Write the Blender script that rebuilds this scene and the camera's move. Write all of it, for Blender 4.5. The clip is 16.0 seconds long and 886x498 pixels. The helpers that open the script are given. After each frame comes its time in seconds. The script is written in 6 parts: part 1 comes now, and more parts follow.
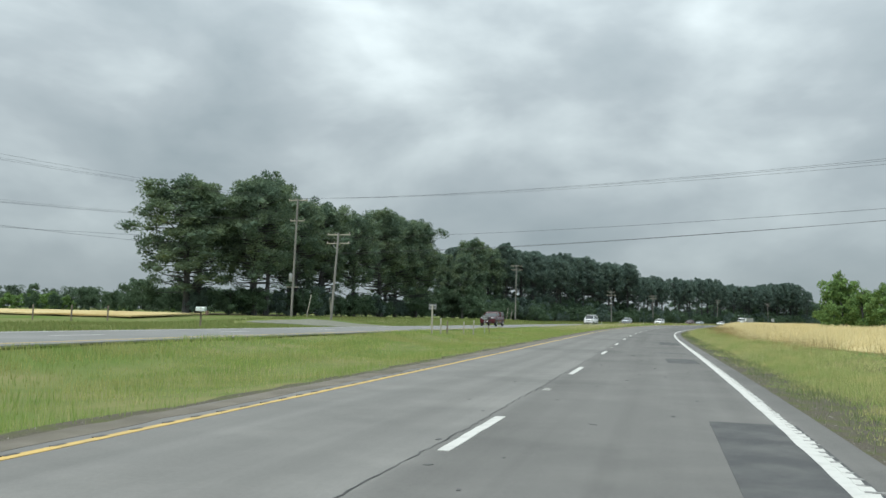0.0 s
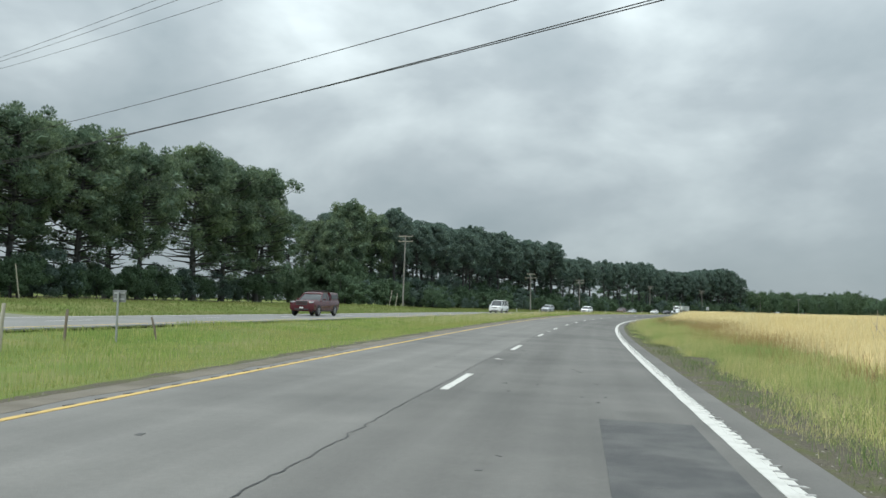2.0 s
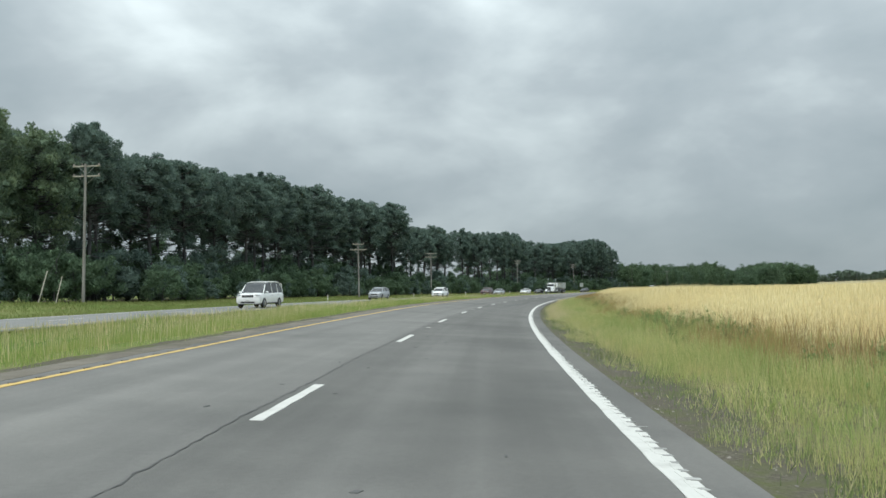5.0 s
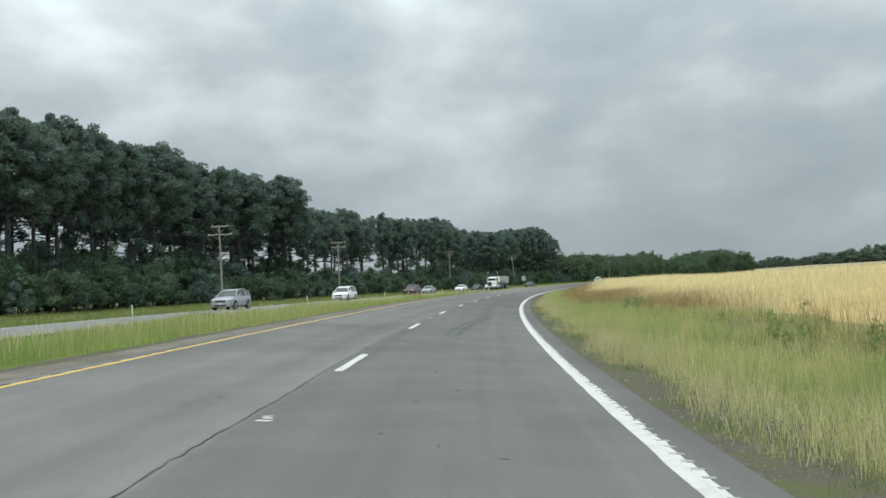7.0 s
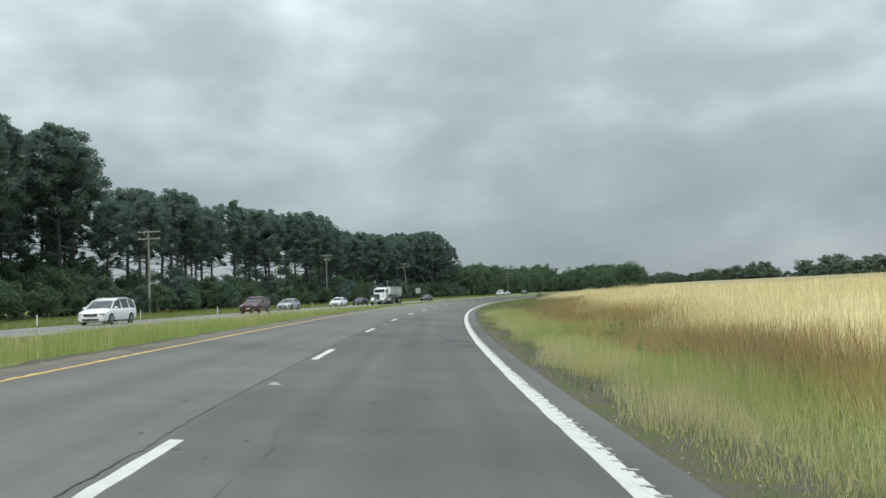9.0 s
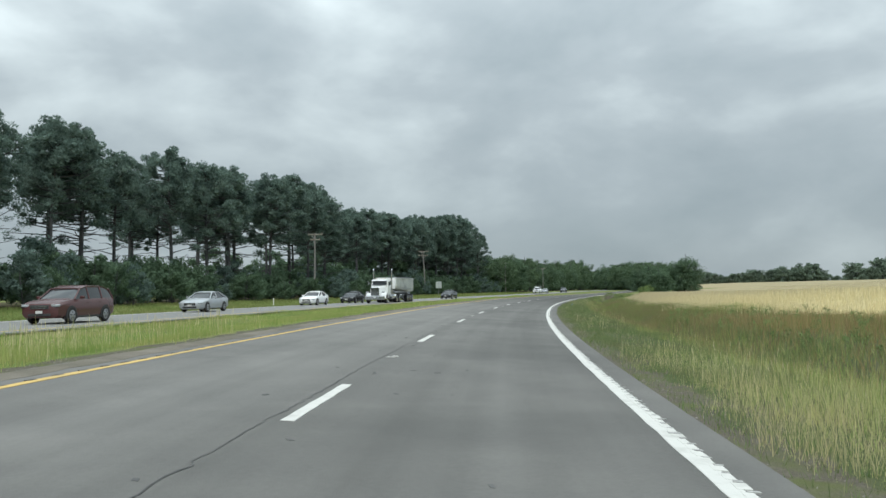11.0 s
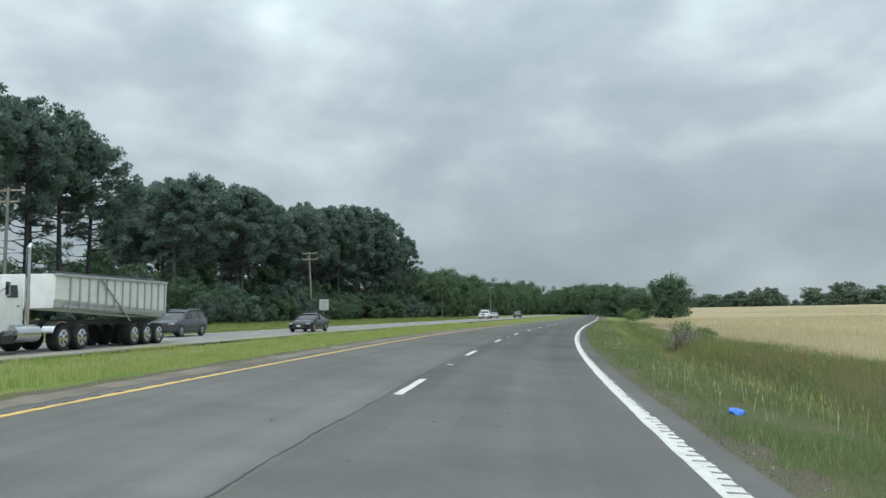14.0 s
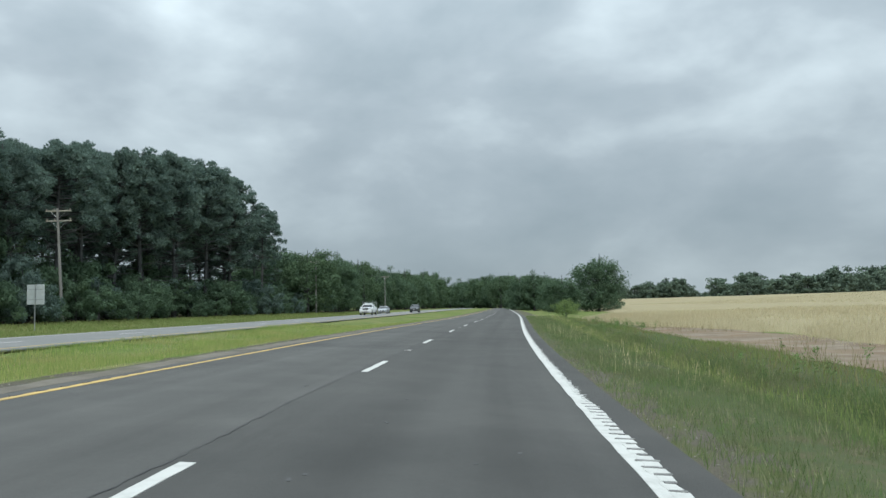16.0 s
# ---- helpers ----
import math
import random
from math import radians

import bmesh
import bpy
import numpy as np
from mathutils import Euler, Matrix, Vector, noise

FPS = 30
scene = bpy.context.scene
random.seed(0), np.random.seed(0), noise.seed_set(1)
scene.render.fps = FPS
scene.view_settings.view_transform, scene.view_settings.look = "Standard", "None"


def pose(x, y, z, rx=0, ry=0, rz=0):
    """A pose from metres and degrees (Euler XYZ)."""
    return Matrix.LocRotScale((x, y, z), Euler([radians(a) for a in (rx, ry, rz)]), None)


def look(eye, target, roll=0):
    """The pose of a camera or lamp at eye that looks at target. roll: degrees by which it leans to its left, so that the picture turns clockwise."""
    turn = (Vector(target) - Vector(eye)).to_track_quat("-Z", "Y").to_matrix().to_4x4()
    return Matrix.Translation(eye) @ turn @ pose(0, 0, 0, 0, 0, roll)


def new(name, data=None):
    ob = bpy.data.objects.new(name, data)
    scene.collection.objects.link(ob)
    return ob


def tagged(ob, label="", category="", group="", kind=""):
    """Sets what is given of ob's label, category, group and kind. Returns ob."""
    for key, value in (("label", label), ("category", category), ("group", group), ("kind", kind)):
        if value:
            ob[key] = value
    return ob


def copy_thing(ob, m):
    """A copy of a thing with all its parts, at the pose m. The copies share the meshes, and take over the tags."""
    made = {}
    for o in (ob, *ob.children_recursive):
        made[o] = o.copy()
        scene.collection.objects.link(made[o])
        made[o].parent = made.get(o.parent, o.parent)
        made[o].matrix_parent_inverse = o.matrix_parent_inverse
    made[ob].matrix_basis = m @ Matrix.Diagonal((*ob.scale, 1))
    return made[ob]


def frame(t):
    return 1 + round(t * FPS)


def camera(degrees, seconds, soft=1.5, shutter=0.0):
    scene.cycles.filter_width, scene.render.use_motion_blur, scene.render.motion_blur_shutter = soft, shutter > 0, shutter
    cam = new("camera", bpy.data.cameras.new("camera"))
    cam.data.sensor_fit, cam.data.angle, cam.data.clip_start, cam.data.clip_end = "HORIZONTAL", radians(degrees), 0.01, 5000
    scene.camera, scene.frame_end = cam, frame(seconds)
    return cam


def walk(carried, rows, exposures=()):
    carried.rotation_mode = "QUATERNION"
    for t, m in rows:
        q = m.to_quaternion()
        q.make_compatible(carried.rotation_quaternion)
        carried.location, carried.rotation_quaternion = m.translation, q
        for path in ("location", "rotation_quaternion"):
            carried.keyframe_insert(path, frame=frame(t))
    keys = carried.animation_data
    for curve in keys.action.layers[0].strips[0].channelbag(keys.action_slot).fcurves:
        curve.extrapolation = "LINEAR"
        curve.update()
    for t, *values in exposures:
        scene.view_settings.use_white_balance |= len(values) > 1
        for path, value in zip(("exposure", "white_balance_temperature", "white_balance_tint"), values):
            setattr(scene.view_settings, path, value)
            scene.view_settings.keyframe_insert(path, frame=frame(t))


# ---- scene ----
cam = camera(56.5, 16.0)
# seconds, east, north, up, yaw, pitch, roll
ROWS = [
    (0.0, -0.002, -0.0, 1.354, -0.15, 4.6, -1.29),
    (0.5, 2.935, 10.956, 1.319, 0.31, 4.56, -1.57),
    (1.0, 5.698, 21.759, 1.327, -0.46, 4.42, -2.02),
    (1.5, 8.399, 32.367, 1.298, -2.37, 4.16, -1.8),
    (2.0, 11.145, 42.885, 1.309, -4.99, 3.81, -1.66),
    (2.5, 13.95, 53.376, 1.303, -7.82, 3.68, -0.91),
    (3.0, 16.773, 63.838, 1.323, -10.25, 3.6, -0.72),
    (3.5, 19.654, 74.412, 1.273, -11.92, 3.54, -0.37),
    (4.0, 22.663, 84.913, 1.2, -12.75, 3.31, -0.18),
    (4.5, 25.652, 95.423, 1.257, -13.78, 3.1, 0.24),
    (5.0, 28.762, 105.88, 1.245, -14.73, 2.87, 0.8),
    (5.5, 32.017, 116.344, 1.233, -15.57, 2.68, 1.29),
    (6.0, 35.461, 126.801, 1.22, -16.77, 2.62, 1.75),
    (6.5, 39.005, 137.234, 1.218, -17.55, 2.45, 2.05),
    (7.0, 42.8, 147.58, 1.225, -19.62, 2.59, 2.62),
    (7.5, 46.862, 157.944, 1.213, -22.21, 2.85, 2.83),
    (8.0, 51.127, 168.27, 1.211, -24.41, 3.15, 2.78),
    (8.5, 55.578, 178.544, 1.238, -26.24, 3.29, 2.66),
    (9.0, 60.213, 188.782, 1.188, -27.42, 3.18, 2.07),
    (9.5, 65.229, 199.188, 1.17, -27.72, 3.05, 2.05),
    (10.0, 70.335, 209.444, 1.154, -27.41, 3.05, 1.66),
    (10.5, 75.295, 219.2, 1.212, -26.56, 2.96, 1.13),
    (11.0, 80.561, 229.059, 1.22, -25.69, 2.92, 0.73),
    (11.5, 86.113, 238.949, 1.225, -25.47, 3.02, 0.58),
    (12.0, 91.611, 248.512, 1.23, -24.57, 3.06, 0.11),
    (12.5, 97.349, 258.035, 1.259, -24.52, 3.26, -0.1),
    (13.0, 103.376, 267.635, 1.238, -25.81, 3.54, -0.05),
    (13.5, 109.662, 277.215, 1.232, -27.67, 4.04, 0.18),
    (14.0, 116.189, 286.693, 1.259, -29.52, 4.51, 0.37),
    (14.5, 122.907, 296.023, 1.233, -31.26, 4.7, 0.63),
    (15.0, 129.765, 305.242, 1.211, -32.94, 4.69, 1.02),
    (15.5, 136.763, 314.354, 1.209, -34.63, 4.45, 1.14),
    (16.0, 143.852, 323.37, 1.196, -36.02, 4.04, 0.99),
]
EXPOSURES = [(0.0, 0.3, 6330, 4), (1.5, 0.36, 6330, 4), (4.0, 0.3, 6330, 4), (6.5, 0.33, 6330, 4), (9.0, 0.27, 6330, 4), (10.0, 0.29, 6300, 4), (12.5, 0.37, 6250, 4), (13.5, 0.34, 6200, 4), (16.0, 0.29, 6050, 4)]
walk(cam, [(t, pose(x, y, z, 90 + pitch, roll, yaw)) for t, x, y, z, yaw, pitch, roll in ROWS], EXPOSURES)

# ---------------------------------------------------------------- light
SUN_ELEVATION, SUN_BEARING = 52.0, 215.0


def build_world():
    world = bpy.data.worlds.new("overcast_sky")
    scene.world = world
    world.use_nodes = True
    nt = world.node_tree
    nt.nodes.clear()
    add = nt.nodes.new
    link = nt.links.new

    def math_node(op, a, b=None, c=None, clamp=False):
        n = add("ShaderNodeMath")
        n.operation, n.use_clamp = op, clamp
        for i, v in enumerate((a, b, c)):
            if v is None:
                continue
            if isinstance(v, (int, float)):
                n.inputs[i].default_value = v
            else:
                link(v, n.inputs[i])
        return n.outputs[0]

    coord = add("ShaderNodeTexCoord")
    sep = add("ShaderNodeSeparateXYZ")
    link(coord.outputs["Generated"], sep.inputs[0])
    up = math_node("MAXIMUM", sep.outputs[2], 0.0)
    flat = add("ShaderNodeCombineXYZ")
    link(sep.outputs[0], flat.inputs[0])
    link(sep.outputs[1], flat.inputs[1])
    link(math_node("MULTIPLY", sep.outputs[2], 1.9), flat.inputs[2])

    def cloud_noise(scale, detail, rough, distort, offset):
        m = add("ShaderNodeMapping")
        m.inputs["Location"].default_value = (offset, offset * 0.7, offset * 0.3)
        m.inputs["Rotation"].default_value = (0, radians(8), radians(28))
        m.inputs["Scale"].default_value = (1.0, 1.0, 1.0)
        link(flat.outputs[0], m.inputs[0])
        n = add("ShaderNodeTexNoise")
        n.inputs["Scale"].default_value = scale
        n.inputs["Detail"].default_value = detail
        n.inputs["Roughness"].default_value = rough
        n.inputs["Distortion"].default_value = distort
        link(m.outputs[0], n.inputs["Vector"])
        return n.outputs[0]

    big = cloud_noise(2.3, 3.0, 0.5, 0.35, 3.1)
    mid = cloud_noise(4.6, 5.0, 0.5, 0.2, 7.7)
    fine = cloud_noise(9.0, 4.0, 0.5, 0.1, 1.3)
    body = math_node("ADD", math_node("MULTIPLY", big, 0.40), math_node("MULTIPLY", mid, 0.47))
    body = math_node("ADD", body, math_node("MULTIPLY", fine, 0.13))
    ramp = add("ShaderNodeValToRGB")
    link(body, ramp.inputs[0])
    el = ramp.color_ramp.elements
    el[0].position, el[0].color = 0.37, (0.325, 0.37, 0.40, 1)
    el[1].position, el[1].color = 0.64, (0.69, 0.74, 0.765, 1)
    mid_e = el.new(0.49)
    mid_e.color = (0.43, 0.47, 0.50, 1)
    mid_f = el.new(0.57)
    mid_f.color = (0.56, 0.605, 0.63, 1)
    # an overcast sky is about three times as bright overhead as near the horizon
    lift = math_node("ADD", math_node("MULTIPLY", math_node("MULTIPLY", up, up), 2.6), math_node("ADD", math_node("MULTIPLY", up, 0.3), 0.8))
    clouds = add("ShaderNodeVectorMath")
    clouds.operation = "SCALE"
    link(ramp.outputs[0], clouds.inputs[0])
    link(lift, clouds.inputs["Scale"])
    # low grey haze just over the horizon
    haze = add("ShaderNodeMix")
    haze.data_type = "RGBA"
    haze.inputs["B"].default_value = (0.27, 0.31, 0.345, 1)
    link(clouds.outputs[0], haze.inputs["A"])
    link(math_node("MULTIPLY", math_node("SUBTRACT", 1.0, math_node("MULTIPLY", up, 5.5, clamp=True), clamp=True), 0.42), haze.inputs["Factor"])
    sky = add("ShaderNodeTexSky")
    sky.sky_type, sky.sun_disc = "NISHITA", False
    sky.sun_elevation, sky.sun_rotation = radians(SUN_ELEVATION), radians(SUN_BEARING)
    bg_clouds = add("ShaderNodeBackground")
    link(haze.outputs["Result"], bg_clouds.inputs[0])
    bg_sky = add("ShaderNodeBackground")
    bg_sky.inputs[1].default_value = 0.05
    link(sky.outputs[0], bg_sky.inputs[0])
    mix = add("ShaderNodeMixShader")
    mix.inputs[0].default_value = 0.9
    link(bg_sky.outputs[0], mix.inputs[1])
    link(bg_clouds.outputs[0], mix.inputs[2])
    out = add("ShaderNodeOutputWorld")
    link(mix.outputs[0], out.inputs[0])


build_world()
sun = new("sun", bpy.data.lights.new("sun", "SUN"))
sun.data.energy, sun.data.angle, sun.data.color = 1.5, radians(14), (1.0, 0.96, 0.9)
_b, _e = radians(SUN_BEARING), radians(SUN_ELEVATION)
sun.matrix_world = look((0, 0, 60), (-60 * math.sin(_b) * math.cos(_e), -60 * math.cos(_b) * math.cos(_e), 60 - 60 * math.sin(_e)))
scene.view_settings.exposure = 0.0

# ---------------------------------------------------------------- the road's line
KNOTS = np.linspace(-30, 620, 8)
CURVE = np.array([-1.639, 0.788, 1.695, 1.424, 1.546, -0.333, 0.007, 0.007]) / 1000
BANK = np.radians([-0.49, 1.18, 4.39, 3.4, 3.34, 0.6, 0.13, 0.13])
GRID = np.arange(-400, 1601, 2.0)
_k = np.where(GRID < -60, 0.0, np.where((GRID > 800) & (GRID < 1150), -0.002, np.where(GRID > 800, 0.0, np.interp(GRID, KNOTS, CURVE))))
_h = np.concatenate([[0], np.cumsum((_k[1:] + _k[:-1]))])
_h += radians(20.1136) - np.interp(-60, GRID, _h)
_x = np.concatenate([[0], np.cumsum(np.sin(_h[1:]) + np.sin(_h[:-1]))])
_y = np.concatenate([[0], np.cumsum(np.cos(_h[1:]) + np.cos(_h[:-1]))])
_x += 0.0444 - np.interp(0, GRID, _x)
_y += 8.4017 - np.interp(0, GRID, _y)


def heading(s):
    return np.interp(s, GRID, _h)


def plan(s, u):
    """East and north of the place s metres along the lane line and u metres to its right."""
    h = heading(s)
    return np.interp(s, GRID, _x) + u * np.cos(h), np.interp(s, GRID, _y) - u * np.sin(h)


def smooth(x, a, b):
    t = np.clip((np.asarray(x, float) - a) / (b - a), 0, 1)
    return t * t * (3 - 2 * t)


YELLOW, EDGE = -3.51, 3.67          # painted lines of the near carriageway
PAVE_L, PAVE_R = -4.25, 4.22        # edges of its asphalt
OPP_IN, OPP_OUT = -14.6, -23.6      # edges of the far carriageway's asphalt
OPP_Y, OPP_MID, OPP_W = -15.5, -19.1, -22.8


def road_z(s, u):
    return -np.asarray(u) * np.tan(np.interp(s, KNOTS, BANK))


def opp_z(s):
    return np.interp(s, [-100, 20, 110, 200, 330, 600], [0.32, 0.30, 0.05, 0.1, -0.1, 0.3])


def ditch(s):
    return smooth(s, 225, 285) * (1 - smooth(s, 395, 450))


def ground_z(s, u):
    s, u = np.broadcast_arrays(np.asarray(s, float), np.asarray(u, float))
    own = road_z(s, np.clip(u, -4.9, 4.9)) - 0.06
    far = opp_z(s) - 0.06
    w = smooth(u, -13.8, -5.2)
    median = far * (1 - w) + own * w - 0.28 * np.sin(np.pi * np.clip((u + 14.2) / 9.4, 0, 1))
    left = far + 0.7 * smooth(-u, 24.5, 36) * (0.08 + 0.92 * smooth(s, 48, 82)) * (1 - 0.5 * smooth(s, 150, 185))
    low = 0.25 - 0.75 * smooth(s, 240, 320)
    right = own + (low - own) * smooth(u, 5, 12) + (np.interp(s, [100, 300, 500], [2.3, 3.5, 6.2]) - low) * smooth(u, 12, 260) - ditch(s) * (0.55 * np.exp(-((u - 7.7) / 0.75) ** 2) - 0.12 * smooth(u, 8.2, 9.6))
    z = np.where(u > 4.9, right, np.where(u > -4.9, own, np.where(u > -14.2, median, np.where(u > -24.0, far, left))))
    bumps = 0.05 * np.sin(s * 0.31 + u * 0.7) * np.sin(u * 0.53 - s * 0.17)
    return z + bumps * smooth(np.abs(u + 0.05), 5.2, 7) * (1 - smooth(-u, 13, 14)) + bumps * smooth(-u, 25, 28)


def place(s, u, z=None):
    x, y = plan(s, u)
    return Vector((float(x), float(y), float(ground_z(s, u) if z is None else z)))


# ---------------------------------------------------------------- materials
def material(name, base, rough=0.8, metal=0.0, second=None, scale=1.0, mix=(0.35, 0.65), bump=0.0, bump_scale=30.0, detail=5.0, spec=0.3,
             third=None, third_scale=0.2, third_mix=(0.5, 0.7), random_value=0.0, transmit=0.0, stretch=(1, 1, 1), along_y=None, dimming=None):
    m = bpy.data.materials.new(name)
    m.use_nodes = True
    nt = m.node_tree
    bsdf = nt.nodes["Principled BSDF"]
    bsdf.inputs["Roughness"].default_value = rough
    bsdf.inputs["Metallic"].default_value = metal
    bsdf.inputs["Specular IOR Level"].default_value = spec
    coord = nt.nodes.new("ShaderNodeTexCoord")
    mapping = nt.nodes.new("ShaderNodeMapping")
    mapping.inputs["Scale"].default_value = stretch
    nt.links.new(coord.outputs["Object"], mapping.inputs[0])

    def rgba(c):
        n = nt.nodes.new("ShaderNodeRGB")
        n.outputs[0].default_value = (*c, 1)
        return n.outputs[0]

    def blend(a, b, sc, lo, hi, det):
        noise_n = nt.nodes.new("ShaderNodeTexNoise")
        noise_n.inputs["Scale"].default_value = sc
        noise_n.inputs["Detail"].default_value = det
        noise_n.inputs["Roughness"].default_value = 0.6
        nt.links.new(mapping.outputs[0], noise_n.inputs["Vector"])
        r = nt.nodes.new("ShaderNodeMapRange")
        r.inputs["From Min"].default_value, r.inputs["From Max"].default_value = lo, hi
        nt.links.new(noise_n.outputs[0], r.inputs[0])
        mx = nt.nodes.new("ShaderNodeMix")
        mx.data_type = "RGBA"
        nt.links.new(r.outputs[0], mx.inputs["Factor"])
        nt.links.new(a, mx.inputs["A"])
        nt.links.new(b, mx.inputs["B"])
        return mx.outputs["Result"]

    col = rgba(base)
    if second:
        col = blend(col, rgba(second), scale, *mix, detail)
    if third:
        col = blend(col, rgba(third), third_scale, *third_mix, 4.0)
    if along_y:
        sep = nt.nodes.new("ShaderNodeSeparateXYZ")
        nt.links.new(coord.outputs["Object"], sep.inputs[0])
        ry = nt.nodes.new("ShaderNodeMapRange")
        ry.inputs["From Min"].default_value, ry.inputs["From Max"].default_value = along_y[0], along_y[1]
        ry.inputs["To Max"].default_value = 0.8
        nt.links.new(sep.outputs[1], ry.inputs[0])
        my = nt.nodes.new("ShaderNodeMix")
        my.data_type = "RGBA"
        nt.links.new(ry.outputs[0], my.inputs["Factor"])
        nt.links.new(col, my.inputs["A"])
        my.inputs["B"].default_value = (*along_y[2], 1)
        col = my.outputs["Result"]
    if dimming:
        # brighter and dimmer light along the drive is put into the asphalt's tone
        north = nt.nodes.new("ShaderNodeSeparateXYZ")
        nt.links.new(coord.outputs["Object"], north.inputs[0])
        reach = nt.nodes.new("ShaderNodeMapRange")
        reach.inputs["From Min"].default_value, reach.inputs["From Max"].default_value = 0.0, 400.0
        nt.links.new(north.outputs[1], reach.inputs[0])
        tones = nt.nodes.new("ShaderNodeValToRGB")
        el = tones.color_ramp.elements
        el[0].position, el[0].color = dimming[0][0] / 400, (dimming[0][1],) * 3 + (1,)
        el[1].position, el[1].color = dimming[-1][0] / 400, (dimming[-1][1],) * 3 + (1,)
        for at, tone_at in dimming[1:-1]:
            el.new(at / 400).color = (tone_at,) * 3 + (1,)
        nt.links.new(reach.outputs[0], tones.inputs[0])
        dimmed = nt.nodes.new("ShaderNodeVectorMath")
        dimmed.operation = "MULTIPLY"
        nt.links.new(col, dimmed.inputs[0])
        nt.links.new(tones.outputs[0], dimmed.inputs[1])
        col = dimmed.outputs[0]
        # long faint streaks and darker wheel paths along the lanes
        uvm = nt.nodes.new("ShaderNodeMapping")
        uvm.inputs["Scale"].default_value = (0.02, 1.3, 1)
        nt.links.new(coord.outputs["UV"], uvm.inputs[0])
        un = nt.nodes.new("ShaderNodeTexNoise")
        un.inputs["Scale"].default_value, un.inputs["Detail"].default_value = 1.0, 5
        nt.links.new(uvm.outputs[0], un.inputs["Vector"])
        ur = nt.nodes.new("ShaderNodeMapRange")
        ur.inputs["From Min"].default_value, ur.inputs["From Max"].default_value = 0.35, 0.68
        ur.inputs["To Min"].default_value, ur.inputs["To Max"].default_value = 0.86, 1.1
        nt.links.new(un.outputs[0], ur.inputs[0])
        grain = nt.nodes.new("ShaderNodeTexNoise")
        grain.inputs["Scale"].default_value, grain.inputs["Detail"].default_value = 22.0, 3
        nt.links.new(coord.outputs["Object"], grain.inputs["Vector"])
        gr = nt.nodes.new("ShaderNodeMapRange")
        gr.inputs["From Min"].default_value, gr.inputs["From Max"].default_value = 0.3, 0.7
        gr.inputs["To Min"].default_value, gr.inputs["To Max"].default_value = 0.95, 1.05
        nt.links.new(grain.outputs[0], gr.inputs[0])
        # the two lanes were laid at different times, with a seam between them
        usep = nt.nodes.new("ShaderNodeSeparateXYZ")
        nt.links.new(coord.outputs["UV"], usep.inputs[0])
        lane = nt.nodes.new("ShaderNodeMapRange")
        lane.inputs["From Min"].default_value, lane.inputs["From Max"].default_value = -0.22, -0.10
        lane.inputs["To Min"].default_value, lane.inputs["To Max"].default_value = 1.06, 0.88
        nt.links.new(usep.outputs[1], lane.inputs[0])
        tone = nt.nodes.new("ShaderNodeMath")
        tone.operation = "MULTIPLY"
        nt.links.new(lane.outputs[0], tone.inputs[0])
        nt.links.new(ur.outputs[0], tone.inputs[1])
        both = nt.nodes.new("ShaderNodeMath")
        both.operation = "MULTIPLY"
        nt.links.new(tone.outputs[0], both.inputs[0])
        nt.links.new(gr.outputs[0], both.inputs[1])
        sc = nt.nodes.new("ShaderNodeVectorMath")
        sc.operation = "SCALE"
        nt.links.new(col, sc.inputs[0])
        nt.links.new(both.outputs[0], sc.inputs["Scale"])
        col = sc.outputs[0]
    if random_value:
        geo = nt.nodes.new("ShaderNodeNewGeometry")
        hsv = nt.nodes.new("ShaderNodeHueSaturation")
        rr = nt.nodes.new("ShaderNodeMapRange")
        rr.inputs["To Min"].default_value, rr.inputs["To Max"].default_value = 1 - random_value, 1 + random_value
        nt.links.new(geo.outputs["Random Per Island"], rr.inputs[0])
        nt.links.new(rr.outputs[0], hsv.inputs["Value"])
        nt.links.new(col, hsv.inputs["Color"])
        col = hsv.outputs[0]
    nt.links.new(col, bsdf.inputs["Base Color"])
    if bump:
        bn = nt.nodes.new("ShaderNodeTexNoise")
        bn.inputs["Scale"].default_value = bump_scale
        bn.inputs["Detail"].default_value = 4
        nt.links.new(mapping.outputs[0], bn.inputs["Vector"])
        b = nt.nodes.new("ShaderNodeBump")
        b.inputs["Strength"].default_value = bump
        b.inputs["Distance"].default_value = 0.03
        nt.links.new(bn.outputs[0], b.inputs["Height"])
        nt.links.new(b.outputs[0], bsdf.inputs["Normal"])
    if transmit:
        tr = nt.nodes.new("ShaderNodeBsdfTranslucent")
        nt.links.new(col, tr.inputs[0])
        ms = nt.nodes.new("ShaderNodeMixShader")
        ms.inputs[0].default_value = transmit
        nt.links.new(bsdf.outputs[0], ms.inputs[1])
        nt.links.new(tr.outputs[0], ms.inputs[2])
        nt.links.new(ms.outputs[0], nt.nodes["Material Output"].inputs[0])
    return m


# worn grey asphalt; changing light along the road is baked in as tone steps
ASPHALT = material("asphalt", (0.176, 0.171, 0.161), 0.9, second=(0.196, 0.190, 0.178), scale=0.6, mix=(0.45, 0.62), bump=0.3, bump_scale=60, third=(0.118, 0.116, 0.110), third_scale=0.16, third_mix=(0.48, 0.78), spec=0.2, dimming=((0, 1.0), (60, 0.92), (150, 0.87), (205, 0.74), (255, 0.88), (285, 0.82), (320, 0.53)))
ASPHALT_OLD = material("old_asphalt", (0.185, 0.183, 0.176), 0.9, second=(0.225, 0.222, 0.213), scale=0.3, bump=0.4, bump_scale=60, spec=0.2)
PATCH = material("asphalt_patch", (0.122, 0.122, 0.119), 0.9, second=(0.145, 0.144, 0.139), scale=1.2, bump=0.4, bump_scale=60, spec=0.2)
